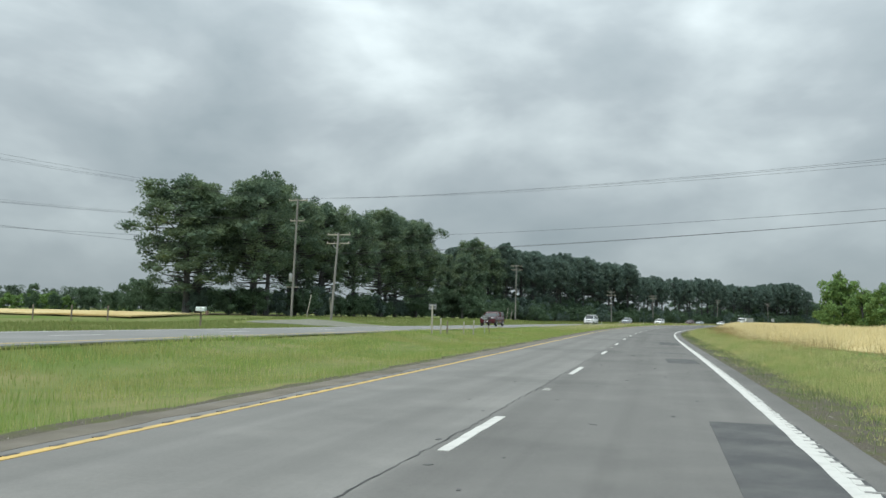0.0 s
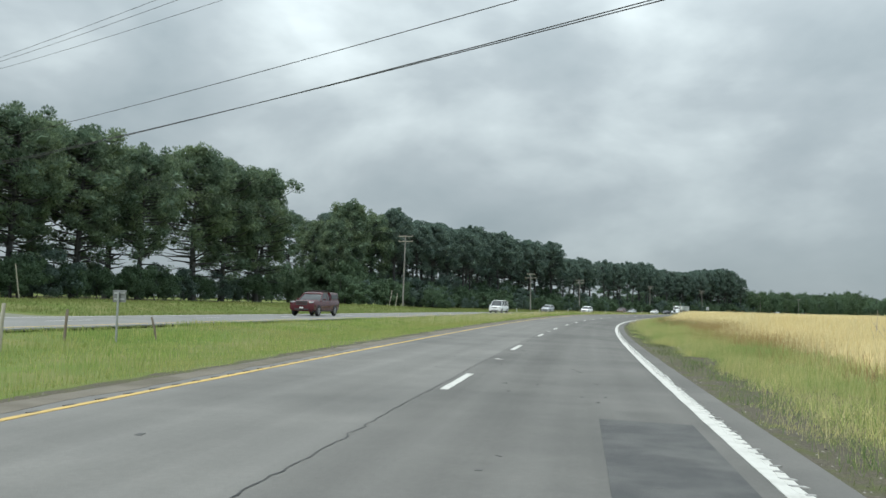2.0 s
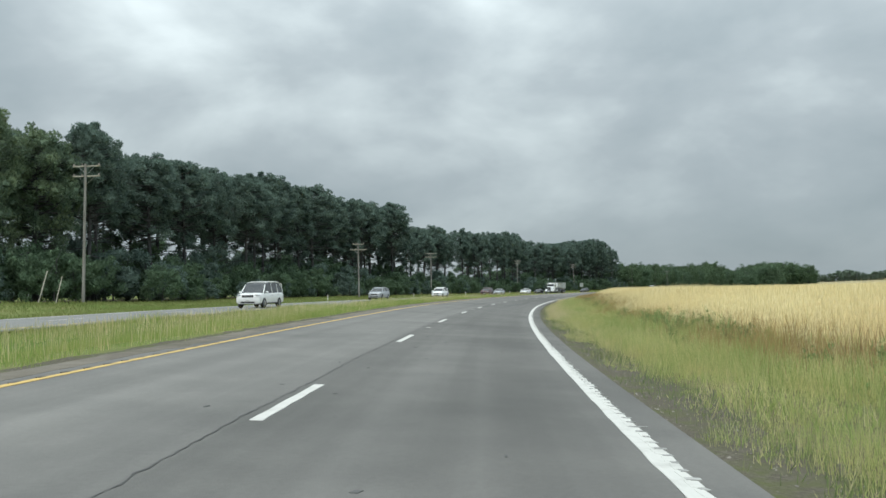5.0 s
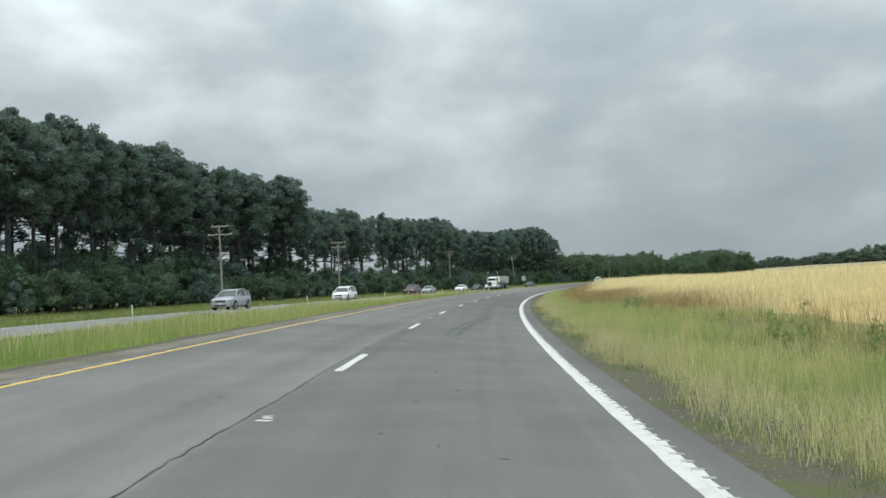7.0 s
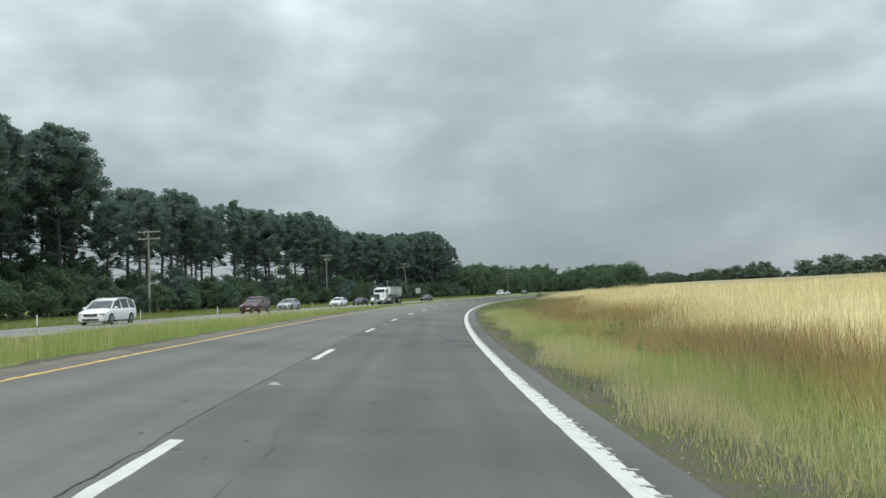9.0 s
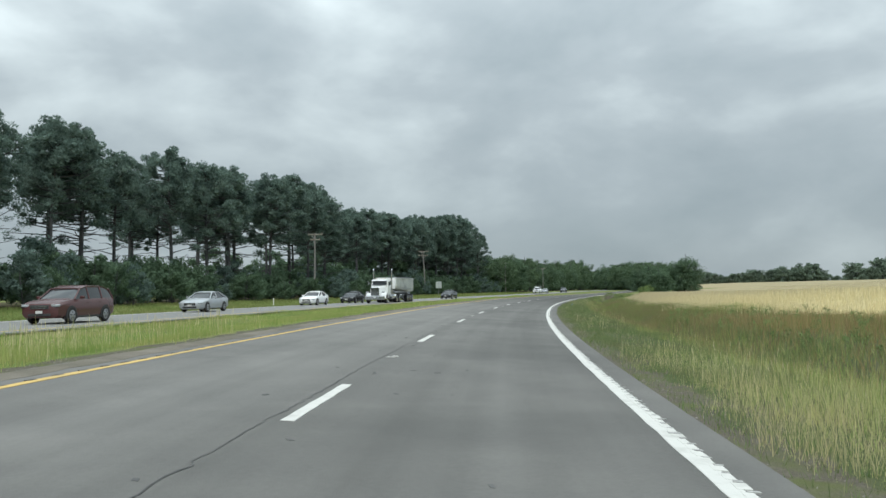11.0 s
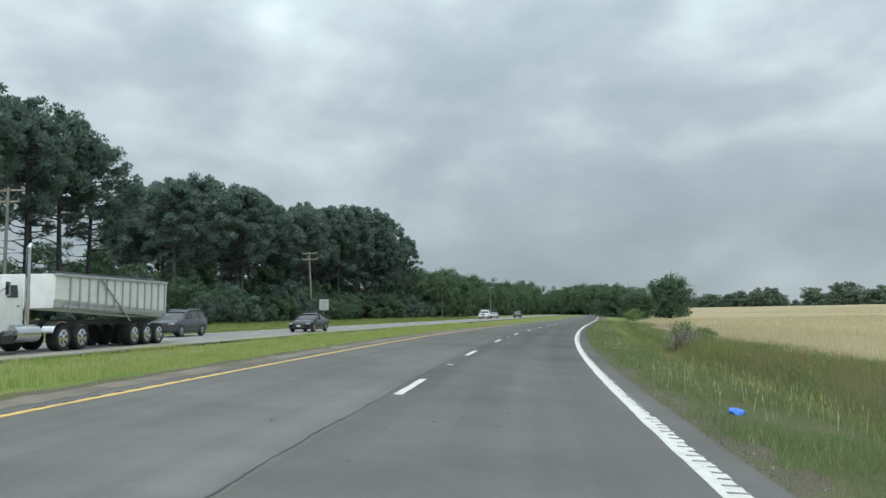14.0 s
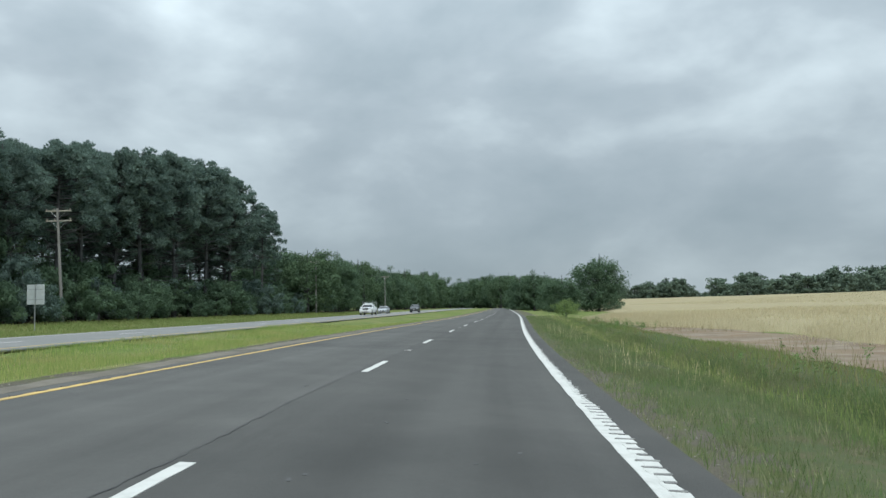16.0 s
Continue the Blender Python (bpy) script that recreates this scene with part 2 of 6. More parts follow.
DARK_PATCH = material("dark_asphalt_patch", (0.078, 0.079, 0.080), 0.9, second=(0.112, 0.112, 0.110), scale=1.4, mix=(0.42, 0.66), bump=0.4, bump_scale=60, third=(0.125, 0.124, 0.120), third_scale=0.8, third_mix=(0.52, 0.7), spec=0.2)
SKID = material("tyre_rubber_mark", (0.086, 0.086, 0.086), 0.9, second=(0.115, 0.115, 0.112), scale=3.0, mix=(0.42, 0.66), spec=0.2)
SEALER = material("crack_sealer", (0.05, 0.05, 0.05), 0.8, second=(0.105, 0.103, 0.099), scale=0.9, mix=(0.4, 0.62))
WHITE_PAINT = material("white_road_paint", (0.54, 0.53, 0.50), 0.8, second=(0.40, 0.39, 0.365), scale=4.0, mix=(0.48, 0.8), bump=0.3)
YELLOW_PAINT = material("yellow_road_paint", (0.55, 0.38, 0.13), 0.8, second=(0.36, 0.27, 0.13), scale=2.5, mix=(0.45, 0.8), bump=0.3)
GRASS_GROUND = material("grass_ground", (0.125, 0.155, 0.052), 1.0, second=(0.20, 0.19, 0.085), scale=0.5, mix=(0.38, 0.66), bump=1.0, bump_scale=9, third=(0.10, 0.15, 0.035), third_scale=0.11, third_mix=(0.45, 0.65), spec=0.05)
DIRT = material("roadside_dirt", (0.092, 0.083, 0.064), 1.0, second=(0.15, 0.135, 0.108), scale=26.0, mix=(0.40, 0.66), bump=0.9, bump_scale=40, third=(0.105, 0.115, 0.052), third_scale=1.7, third_mix=(0.46, 0.64), spec=0.05)
TAN_EDGE = material("tan_dusty_edge", (0.20, 0.18, 0.15), 0.95, second=(0.145, 0.13, 0.108), scale=1.2, bump=0.5, bump_scale=50, third=(0.12, 0.11, 0.085), third_scale=0.35, spec=0.1)
SCUFF = material("pale_scuff", (0.205, 0.203, 0.197), 0.95, second=(0.155, 0.153, 0.147), scale=9, mix=(0.4, 0.6), spec=0.1)
BARK = material("pine_bark", (0.060, 0.063, 0.065), 1.0, second=(0.10, 0.10, 0.10), scale=3.0, bump=1.0, bump_scale=10, spec=0.05, stretch=(1, 1, 0.25))
# needle and oak-leaf greens are lifted and blued to carry the haze
NEEDLES = material("pine_needles", (0.116, 0.166, 0.144), 0.75, second=(0.152, 0.208, 0.170), scale=0.35, random_value=0.25, spec=0.12, transmit=0.42)
NEEDLES_OLD = material("old_pine_needles", (0.118, 0.170, 0.118), 0.75, second=(0.185, 0.240, 0.140), scale=0.3, mix=(0.42, 0.62), random_value=0.28, spec=0.12, transmit=0.4)
YOUNG_LEAVES = material("young_leaves", (0.13, 0.22, 0.075), 0.9, second=(0.18, 0.27, 0.09), scale=0.8, random_value=0.35, spec=0.08, transmit=0.35)
# distance haze over the far trees is mixed into this paler green
HAZY_FAR_LEAVES = material("hazy_far_leaves", (0.115, 0.155, 0.115), 0.9, second=(0.150, 0.195, 0.140), scale=0.1, random_value=0.3, spec=0.08, transmit=0.25)
BUSH_LEAVES = material("bush_leaves", (0.14, 0.20, 0.075), 0.9, second=(0.20, 0.26, 0.10), scale=1.5, random_value=0.4, spec=0.08, transmit=0.3)
OAK_LEAVES = material("oak_leaves", (0.090, 0.138, 0.088), 0.9, second=(0.120, 0.176, 0.104), scale=0.4, random_value=0.25, spec=0.08, transmit=0.4)
LEAVES = material("broad_leaves", (0.082, 0.126, 0.074), 0.9, second=(0.112, 0.163, 0.088), scale=0.5, random_value=0.25, spec=0.08, transmit=0.3)
DRIVE_STONE = material("grey_pebbles", (0.24, 0.225, 0.20), 0.95, second=(0.15, 0.135, 0.115), scale=5, random_value=0.35)
POLE_WOOD = material("weathered_pole_wood", (0.27, 0.262, 0.245), 0.95, second=(0.18, 0.173, 0.16), scale=3, bump=0.6, bump_scale=18, stretch=(1, 1, 0.15))
WIRE = material("dark_wire", (0.05, 0.05, 0.052), 0.6, spec=0.3)
WHEAT_GROUND = material("ripe_wheat", (0.58, 0.49, 0.27), 1.0, second=(0.48, 0.38, 0.19), scale=0.9, bump=1.0, bump_scale=7, third=(0.42, 0.30, 0.13), third_scale=0.045, third_mix=(0.5, 0.68), spec=0.05, along_y=(235, 300, (0.25, 0.22, 0.145), "field"))


# ---------------------------------------------------------------- building blocks
def mesh_object(name, verts, faces, mat, parent=None, label="", flat=True):
    me = bpy.data.meshes.new(name)
    me.from_pydata([tuple(map(float, v)) for v in verts], [], [tuple(map(int, f)) for f in faces])
    me.materials.append(mat)
    if not flat:
        me.shade_smooth()
    ob = new(name, me)
    if parent:
        ob.parent = parent
    if label:
        ob["label"] = label
    return ob


def fast_mesh(name, verts, tris, mat, parent=None):
    """A mesh of triangles from arrays."""
    me = bpy.data.meshes.new(name)
    n, f = len(verts), len(tris)
    me.vertices.add(n)
    me.vertices.foreach_set("co", np.asarray(verts, np.float32).ravel())
    me.loops.add(3 * f)
    me.loops.foreach_set("vertex_index", np.asarray(tris, np.int32).ravel())
    me.polygons.add(f)
    me.polygons.foreach_set("loop_start", np.arange(0, 3 * f, 3, dtype=np.int32))
    me.update(calc_edges=True)
    me.materials.append(mat)
    ob = new(name, me)
    if parent:
        ob.parent = parent
    return ob


def part(name, bm, mat, parent, label=""):
    me = bpy.data.meshes.new(name)
    bm.to_mesh(me)
    bm.free()
    me.materials.append(mat)
    ob = new(name, me)
    ob.parent = parent
    if label:
        ob["label"] = label
    return ob


def ribbon(name, s0, s1, u0, u1, step, height, mat, parent=None, cols=1, lift=0.0, jag=0.0, seed=0, with_uv=False):
    """A strip of road between two offsets; height(s, u) gives its level; a skirt gives it thickness."""
    rng = np.random.default_rng(seed)
    n = max(2, int(round((s1 - s0) / step)) + 1)
    ss = np.linspace(s0, s1, n)
    us = np.linspace(u0, u1, cols + 1)
    verts, faces = [], []
    for s in ss:
        j0, j1 = rng.uniform(-jag, jag, 2)
        for k, u in enumerate(us):
            u = u + (j0 if k == 0 else j1 if k == cols else 0)
            x, y = plan(s, u)
            verts.append((x, y, height(s, u) + lift))
    w = cols + 1
    for i in range(n - 1):
        for k in range(cols):
            a = i * w + k
            faces.append((a, a + 1, a + w + 1, a + w))
    base = len(verts)
    rim = [i * w for i in range(n)] + [(n - 1) * w + k for k in range(1, w)] + [i * w + cols for i in range(n - 2, -1, -1)] + list(range(cols - 1, 0, -1))
    for r in rim:
        v = verts[r]
        verts.append((v[0], v[1], v[2] - 0.05 - 0.3 * lift))
    for i in range(len(rim)):
        j = (i + 1) % len(rim)
        faces.append((rim[j], rim[i], base + i, base + j))
    if u1 < u0:
        faces = [f[::-1] for f in faces]
    ob = mesh_object(name, verts, faces, mat, parent)
    if with_uv:
        su = [(s, u) for s in ss for u in us]
        su += [su[r] for r in rim]
        layer = ob.data.uv_layers.new(name="along")
        for loop in ob.data.loops:
            layer.data[loop.index].uv = su[loop.vertex_index]
    return ob


def leaf_material(name, stops, patch, patch_scale, transmit=0.3, drift=None, second=None):
    """For blades of grass: each blade takes its own tint from the ramp, and wide patches lean to another tint."""
    m = bpy.data.materials.new(name)
    m.use_nodes = True
    nt = m.node_tree
    bsdf = nt.nodes["Principled BSDF"]
    bsdf.inputs["Roughness"].default_value = 0.85
    bsdf.inputs["Specular IOR Level"].default_value = 0.1
    geo = nt.nodes.new("ShaderNodeNewGeometry")
    ramp = nt.nodes.new("ShaderNodeValToRGB")
    el = ramp.color_ramp.elements
    el[0].position, el[0].color = stops[0][0], (*stops[0][1], 1)
    el[1].position, el[1].color = stops[-1][0], (*stops[-1][1], 1)
    for at, c in stops[1:-1]:
        el.new(at).color = (*c, 1)
    nt.links.new(geo.outputs["Random Per Island"], ramp.inputs[0])
    coord = nt.nodes.new("ShaderNodeTexCoord")
    n = nt.nodes.new("ShaderNodeTexNoise")
    n.inputs["Scale"].default_value = patch_scale
    n.inputs["Detail"].default_value = 4
    nt.links.new(coord.outputs["Object"], n.inputs["Vector"])
    r = nt.nodes.new("ShaderNodeMapRange")
    r.inputs["From Min"].default_value, r.inputs["From Max"].default_value = 0.42, 0.66
    r.inputs["To Max"].default_value = 0.8
    nt.links.new(n.outputs[0], r.inputs[0])
    mx = nt.nodes.new("ShaderNodeMix")
    mx.data_type = "RGBA"
    mx.inputs["B"].default_value = (*patch, 1)
    nt.links.new(r.outputs[0], mx.inputs["Factor"])
    nt.links.new(ramp.outputs[0], mx.inputs["A"])
    col = mx.outputs["Result"]
    if second:
        # smaller patches of another growth
        n2 = nt.nodes.new("ShaderNodeTexNoise")
        n2.inputs["Scale"].default_value, n2.inputs["Detail"].default_value = patch_scale * 4.3, 3
        nt.links.new(coord.outputs["Object"], n2.inputs["Vector"])
        r2 = nt.nodes.new("ShaderNodeMapRange")
        r2.inputs["From Min"].default_value, r2.inputs["From Max"].default_value, r2.inputs["To Max"].default_value = 0.5, 0.66, 0.75
        nt.links.new(n2.outputs[0], r2.inputs[0])
        m2 = nt.nodes.new("ShaderNodeMix")
        m2.data_type = "RGBA"
        m2.inputs["B"].default_value = (*second, 1)
        nt.links.new(r2.outputs[0], m2.inputs["Factor"])
        nt.links.new(col, m2.inputs["A"])
        col = m2.outputs["Result"]
    if drift:
        # the crop turns to another tint farther north
        sep = nt.nodes.new("ShaderNodeSeparateXYZ")
        nt.links.new(coord.outputs["Object"], sep.inputs[0])
        ry = nt.nodes.new("ShaderNodeMapRange")
        ry.inputs["From Min"].default_value, ry.inputs["From Max"].default_value = drift[0], drift[1]
        ry.inputs["To Max"].default_value = 0.75
        nt.links.new(sep.outputs[1], ry.inputs[0])
        my = nt.nodes.new("ShaderNodeMix")
        my.data_type = "RGBA"
        my.inputs["B"].default_value = (*drift[2], 1)
        nt.links.new(ry.outputs[0], my.inputs["Factor"])
        nt.links.new(col, my.inputs["A"])
        col = my.outputs["Result"]
    nt.links.new(col, bsdf.inputs["Base Color"])
    tr = nt.nodes.new("ShaderNodeBsdfTranslucent")
    nt.links.new(col, tr.inputs[0])
    ms = nt.nodes.new("ShaderNodeMixShader")
    ms.inputs[0].default_value = transmit
    nt.links.new(bsdf.outputs[0], ms.inputs[1])
    nt.links.new(tr.outputs[0], ms.inputs[2])
    nt.links.new(ms.outputs[0], nt.nodes["Material Output"].inputs[0])
    return m


GRASS_TALL = leaf_material("tall_roadside_grass", [(0.0, (0.20, 0.27, 0.085)), (0.4, (0.335, 0.40, 0.14)), (0.7, (0.52, 0.51, 0.22)), (1.0, (0.75, 0.67, 0.36))], (0.25, 0.345, 0.115), 0.22, 0.38, second=(0.56, 0.50, 0.23))
GRASS_SHORT = leaf_material("short_grass", [(0.0, (0.20, 0.29, 0.075)), (0.5, (0.31, 0.40, 0.115)), (0.85, (0.42, 0.44, 0.17)), (1.0, (0.54, 0.48, 0.25))], (0.38, 0.36, 0.15), 0.15, 0.35, second=(0.19, 0.29, 0.075))
GRASS_DULL = leaf_material("dull_grass", [(0.0, (0.14, 0.19, 0.06)), (0.5, (0.20, 0.26, 0.085)), (1.0, (0.29, 0.30, 0.12))], (0.22, 0.24, 0.09), 0.12, 0.35)
GRASS_STRAW = leaf_material("straw_grass", [(0.0, (0.30, 0.34, 0.15)), (0.4, (0.49, 0.46, 0.25)), (1.0, (0.74, 0.66, 0.42))], (0.58, 0.48, 0.27), 0.4, 0.35)
# olive mown grass, toned down for the dimmer light of the later stretch
GRASS_OLIVE = leaf_material("olive_mown_grass", [(0.0, (0.10, 0.155, 0.062)), (0.5, (0.165, 0.225, 0.088)), (0.85, (0.25, 0.275, 0.13)), (1.0, (0.46, 0.42, 0.26))], (0.19, 0.195, 0.105), 0.5, 0.35, second=(0.145, 0.22, 0.075))
WHEAT = leaf_material("wheat_stalks", [(0.0, (0.54, 0.47, 0.26)), (0.5, (0.70, 0.62, 0.37)), (1.0, (0.83, 0.76, 0.49))], (0.63, 0.54, 0.30), 0.09, drift=(235, 300, (0.46, 0.40, 0.27)))
WEEDS = leaf_material("brown_weeds", [(0.0, (0.20, 0.13, 0.07)), (0.4, (0.36, 0.25, 0.12)), (0.8, (0.52, 0.41, 0.21)), (1.0, (0.24, 0.27, 0.10))], (0.44, 0.33, 0.14), 0.3, second=(0.20, 0.14, 0.075), drift=(228, 262, (0.195, 0.185, 0.10)))
WEED_LEAVES = material("weed_leaves", (0.16, 0.20, 0.085), 0.85, second=(0.20, 0.30, 0.11), scale=0.7, random_value=0.4, spec=0.1, transmit=0.3)

# ---------------------------------------------------------------- ground and roads
def build_ground():
    ss = np.concatenate([np.arange(-390, -30, 15), np.arange(-30, 460, 3), np.arange(460, 900, 10), np.arange(900, 1600, 50)])
    us = np.concatenate([[-350, -250, -180, -120, -80, -60], np.arange(-50, -24, 3), [-23.8], np.arange(-22, -13, 3), np.arange(-13, -4, 0.7), [-4.2, 0, 4.4], np.arange(4.9, 16, 0.6), [18, 22, 28, 40, 60, 90, 130, 180, 260, 350]])
    S, U = np.meshgrid(ss, us, indexing="ij")
    X, Y = plan(S, U)
    Z = ground_z(S, U)
    n, m = S.shape
    verts = np.stack([X, Y, Z], 2).reshape(-1, 3)
    idx = np.arange(n * m).reshape(n, m)
    quads = np.stack([idx[:-1, :-1], idx[:-1, 1:], idx[1:, 1:], idx[1:, :-1]], 2).reshape(-1, 4)
    rim = np.concatenate([idx[:, 0], idx[-1, 1:], idx[-2::-1, -1], idx[0, -2:0:-1]])
    c = verts.mean(0)
    outer = c + (verts[rim] - c) * np.array([6, 6, 0]) + np.array([0, 0, 1]) * (verts[rim, 2:3] - c[2])
    base = len(verts)
    k = len(rim)
    ring = [(rim[(i + 1) % k], rim[i], base + i, base + (i + 1) % k) for i in range(k)]
    ob = mesh_object("ground", np.concatenate([verts, outer]), [tuple(q) for q in quads] + ring, GRASS_GROUND, flat=False)
    return tagged(ob, "grassy roadside ground with green and straw-coloured patches", "ground", kind="structure")


build_ground()


def opp_level(s, u):
    return opp_z(s)


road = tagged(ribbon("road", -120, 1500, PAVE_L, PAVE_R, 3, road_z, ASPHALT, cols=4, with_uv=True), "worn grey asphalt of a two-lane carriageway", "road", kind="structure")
far_road = tagged(ribbon("road", -120, 1500, OPP_OUT, OPP_IN, 3, opp_level, ASPHALT_OLD, cols=2), "pale grey asphalt of the opposite carriageway", "road", kind="structure")
LINE = 0.006
DASH, PERIOD = 3.05, 12.192
for n in range(-3, 60):
    ribbon("lane_dash", n * PERIOD, n * PERIOD + DASH, -0.06, 0.07, 0.3, road_z, WHITE_PAINT, road, lift=LINE, jag=0.008, seed=n + 9)
ribbon("edge_line", -60, 800, EDGE - 0.085, EDGE + 0.085, 0.5, road_z, WHITE_PAINT, road, lift=LINE, jag=0.010)
ribbon("yellow_line", -60, 800, YELLOW - 0.05, YELLOW + 0.06, 0.8, road_z, YELLOW_PAINT, road, lift=LINE, jag=0.012)
ribbon("edge_line", -60, 800, OPP_W - 0.07, OPP_W + 0.07, 2.0, opp_level, WHITE_PAINT, far_road, lift=LINE)
ribbon("yellow_line", -60, 800, OPP_Y - 0.07, OPP_Y + 0.07, 2.0, opp_level, YELLOW_PAINT, far_road, lift=LINE)
for n in range(-3, 50):
    ribbon("lane_dash", n * PERIOD + 5, n * PERIOD + 5 + DASH, OPP_MID - 0.06, OPP_MID + 0.06, 1.5, opp_level, WHITE_PAINT, far_road, lift=LINE)


def patches(name, items, mat, parent, height, lift, kind=""):
    """Many thin four-cornered slabs (s, u, half length, half width, skew) in one mesh."""
    verts, faces = [], []
    for s, u, a, b, skew in items:
        k = len(verts)
        for ds, du, dz in ((-a, -b, lift), (-a, b, lift), (a, b + skew, lift), (a, -b + skew, lift), (-a, -b, -0.01), (-a, b, -0.01), (a, b + skew, -0.01), (a, -b + skew, -0.01)):
            x, y = plan(s + ds, u + du)
            verts.append((x, y, height(s + ds, u + du) + dz))
        faces += [(k, k + 1, k + 2, k + 3), (k, k + 4, k + 5, k + 1), (k + 1, k + 5, k + 6, k + 2), (k + 2, k + 6, k + 7, k + 3), (k + 3, k + 7, k + 4, k)]
    ob = mesh_object(name, verts, faces, mat, parent)
    if kind:
        ob["kind"] = kind
    return ob


DEEP = ((53, 68), (72, 90), (300, 316), (346, 362))


def deep(s):
    """1 where the rumble strip's grooves cut across the painted line, else 0."""
    return 1.0 if any(a < s < b for a, b in DEEP) else 0.0


GROOVE = material("worn_groove", (0.14, 0.137, 0.13), 0.95, second=(0.25, 0.245, 0.23), scale=6, mix=(0.42, 0.62))
FAINT_GROOVE = material("faint_groove", (0.24, 0.236, 0.225), 0.9, second=(0.38, 0.375, 0.36), scale=3, mix=(0.45, 0.62))
_r = np.random.default_rng(3)
ribs = [(s + _r.normal(0, 0.008), EDGE + 0.085 + 0.02 * deep(s) + _r.normal(0, 0.005), 0.112 + _r.normal(0, 0.012), 0.045 + 0.02 * deep(s) + _r.normal(0, 0.008), _r.normal(0, 0.01)) for s in np.arange(-8, 440, 0.30)]
for item in ribs[:280]:
    patches("rumble_rib", [item], WHITE_PAINT, road, road_z, LINE + 0.002)
patches("rumble_ribs", ribs[280:], WHITE_PAINT, road, road_z, LINE + 0.002, "stuff")
cuts = [s for s in np.arange(-8 + 0.15, 440, 0.30)]
patches("rumble_grooves", [(s + _r.normal(0, 0.008), EDGE + 0.10 + _r.normal(0, 0.01), 0.022 + _r.uniform(0, 0.02), 0.07 + _r.normal(0, 0.022), _r.normal(0, 0.01)) for s in cuts if deep(s)], GROOVE, road, road_z, LINE + 0.004, "stuff")
patches("rumble_grooves", [(s + _r.normal(0, 0.01), EDGE + 0.115 + _r.normal(0, 0.012), 0.02 + _r.uniform(0, 0.02), 0.03 + abs(_r.normal(0, 0.02)), _r.normal(0, 0.012)) for s in cuts if not deep(s)], FAINT_GROOVE, road, road_z, LINE + 0.004, "stuff")
ticks = [(s, YELLOW - 0.065, 0.09, 0.03, 0.0) for s in np.arange(-8, 440, 0.62)]
patches("rumble_grooves", ticks, SEALER, road, road_z, LINE + 0.003, "stuff")
# patched and stained asphalt
for s, u, a, b in ((0.5, 3.3, 3.3, 0.55), (21.3, 2.9, 1.5, 0.5), (28.5, 2.7, 0.6, 0.6), (43.5, 2.85, 3.0, 0.55), (215, 3.1, 1.6, 0.35)):
    patches("asphalt_patch", [(s, u, a, b, _r.normal(0, 0.08))], DARK_PATCH if a > 1.4 else PATCH, road, road_z, 0.004)


def crack(name, s0, s1, u0, wander, half, mat, seed, step=0.5):
    """A wandering sealed joint or crack in the asphalt."""
    rng = np.random.default_rng(seed)
    n = int((s1 - s0) / step) + 1
    ss = np.linspace(s0, s1, n)
    path = np.cumsum(rng.normal(0, 1, n))
    path = (path - np.linspace(path[0], path[-1], n))
    u = u0 + wander * (0.4 * path / (np.abs(path).max() + 1e-6) + 0.3 * np.sin(ss * 0.9) + rng.normal(0, 0.25, n))
    w = half * rng.uniform(0.35, 1.3, n)
    verts, faces = [], []
    for i in range(n):
        for sg in (-1, 1):
            uu = u[i] + sg * w[i]
            x, y = plan(ss[i], uu)
            verts.append((x, y, road_z(ss[i], uu) + 0.0055))
        if i:
            faces.append((2 * i - 2, 2 * i - 1, 2 * i + 1, 2 * i))
    return mesh_object(name, verts, faces, mat, road)


crack("sealed_joint", -12, 520, -0.16, 0.05, 0.009, SEALER, 1, 0.16)
for i, (s0, s1, u0, w) in enumerate(((330, 338, 0.5, 0.1),)):
    crack("hairline_crack", s0, s1, u0, w, 0.0035, SEALER, 40 + i, 0.35)


def skid(pts, half):
    """A curved tyre mark through (s, u) places."""
    ss = np.linspace(pts[0][0], pts[-1][0], 24)
    uu = np.interp(ss, [p[0] for p in pts], [p[1] for p in pts])
    uu = np.convolve(np.pad(uu, 4, "edge"), np.ones(9) / 9, "valid")
    verts, faces = [], []
    for i, (s, u) in enumerate(zip(ss, uu)):
        w = half * min(1, 0.3 + (23 - i) / 8)
        for sg in (-1, 1):
            x, y = plan(s, u + sg * w)
            verts.append((x, y, road_z(s, u + sg * w) + 0.005))
        if i:
            faces.append((2 * i - 2, 2 * i - 1, 2 * i + 1, 2 * i))
    return mesh_object("skid_mark", verts, faces, SKID, road)


skid([(168, 1.2), (173.8, 1.45), (177.4, 1.72), (182.5, 2.4)], 0.07)
skid([(168, 1.5), (173.7, 1.73), (177.8, 2.02), (181.5, 2.55)], 0.09)
for n in range(-1, 20):
    s = n * 2 * PERIOD + 7.6
    patches("marker_scar", [(s + _r.normal(0, 0.05), 0.02 + _r.normal(0, 0.03), 0.03, 0.07, 0.03), (s + 0.13, 0.05, 0.022, 0.05, -0.03), (s + 0.24, -0.01, 0.02, 0.035, 0.04)], WHITE_PAINT, road, road_z, LINE)
ribbon("dusty_edge", -60, 500, PAVE_L + 0.005, PAVE_L + 0.45, 0.5, road_z, TAN_EDGE, road, lift=0.004, jag=0.06, seed=78)
for s, u, a, b, k in ((90.6, 1.0, 0.45, 0.05, 0.12), (88.5, 0.85, 0.2, 0.03, -0.05), (87.3, 1.0, 0.35, 0.05, 0.10), (86.1, 1.05, 0.25, 0.03, -0.06), (94.4, 1.0, 0.4, 0.03, 0.05)):
    patches("scuff_mark", [(s, u, a, b, k)], SCUFF, road, road_z, 0.005)
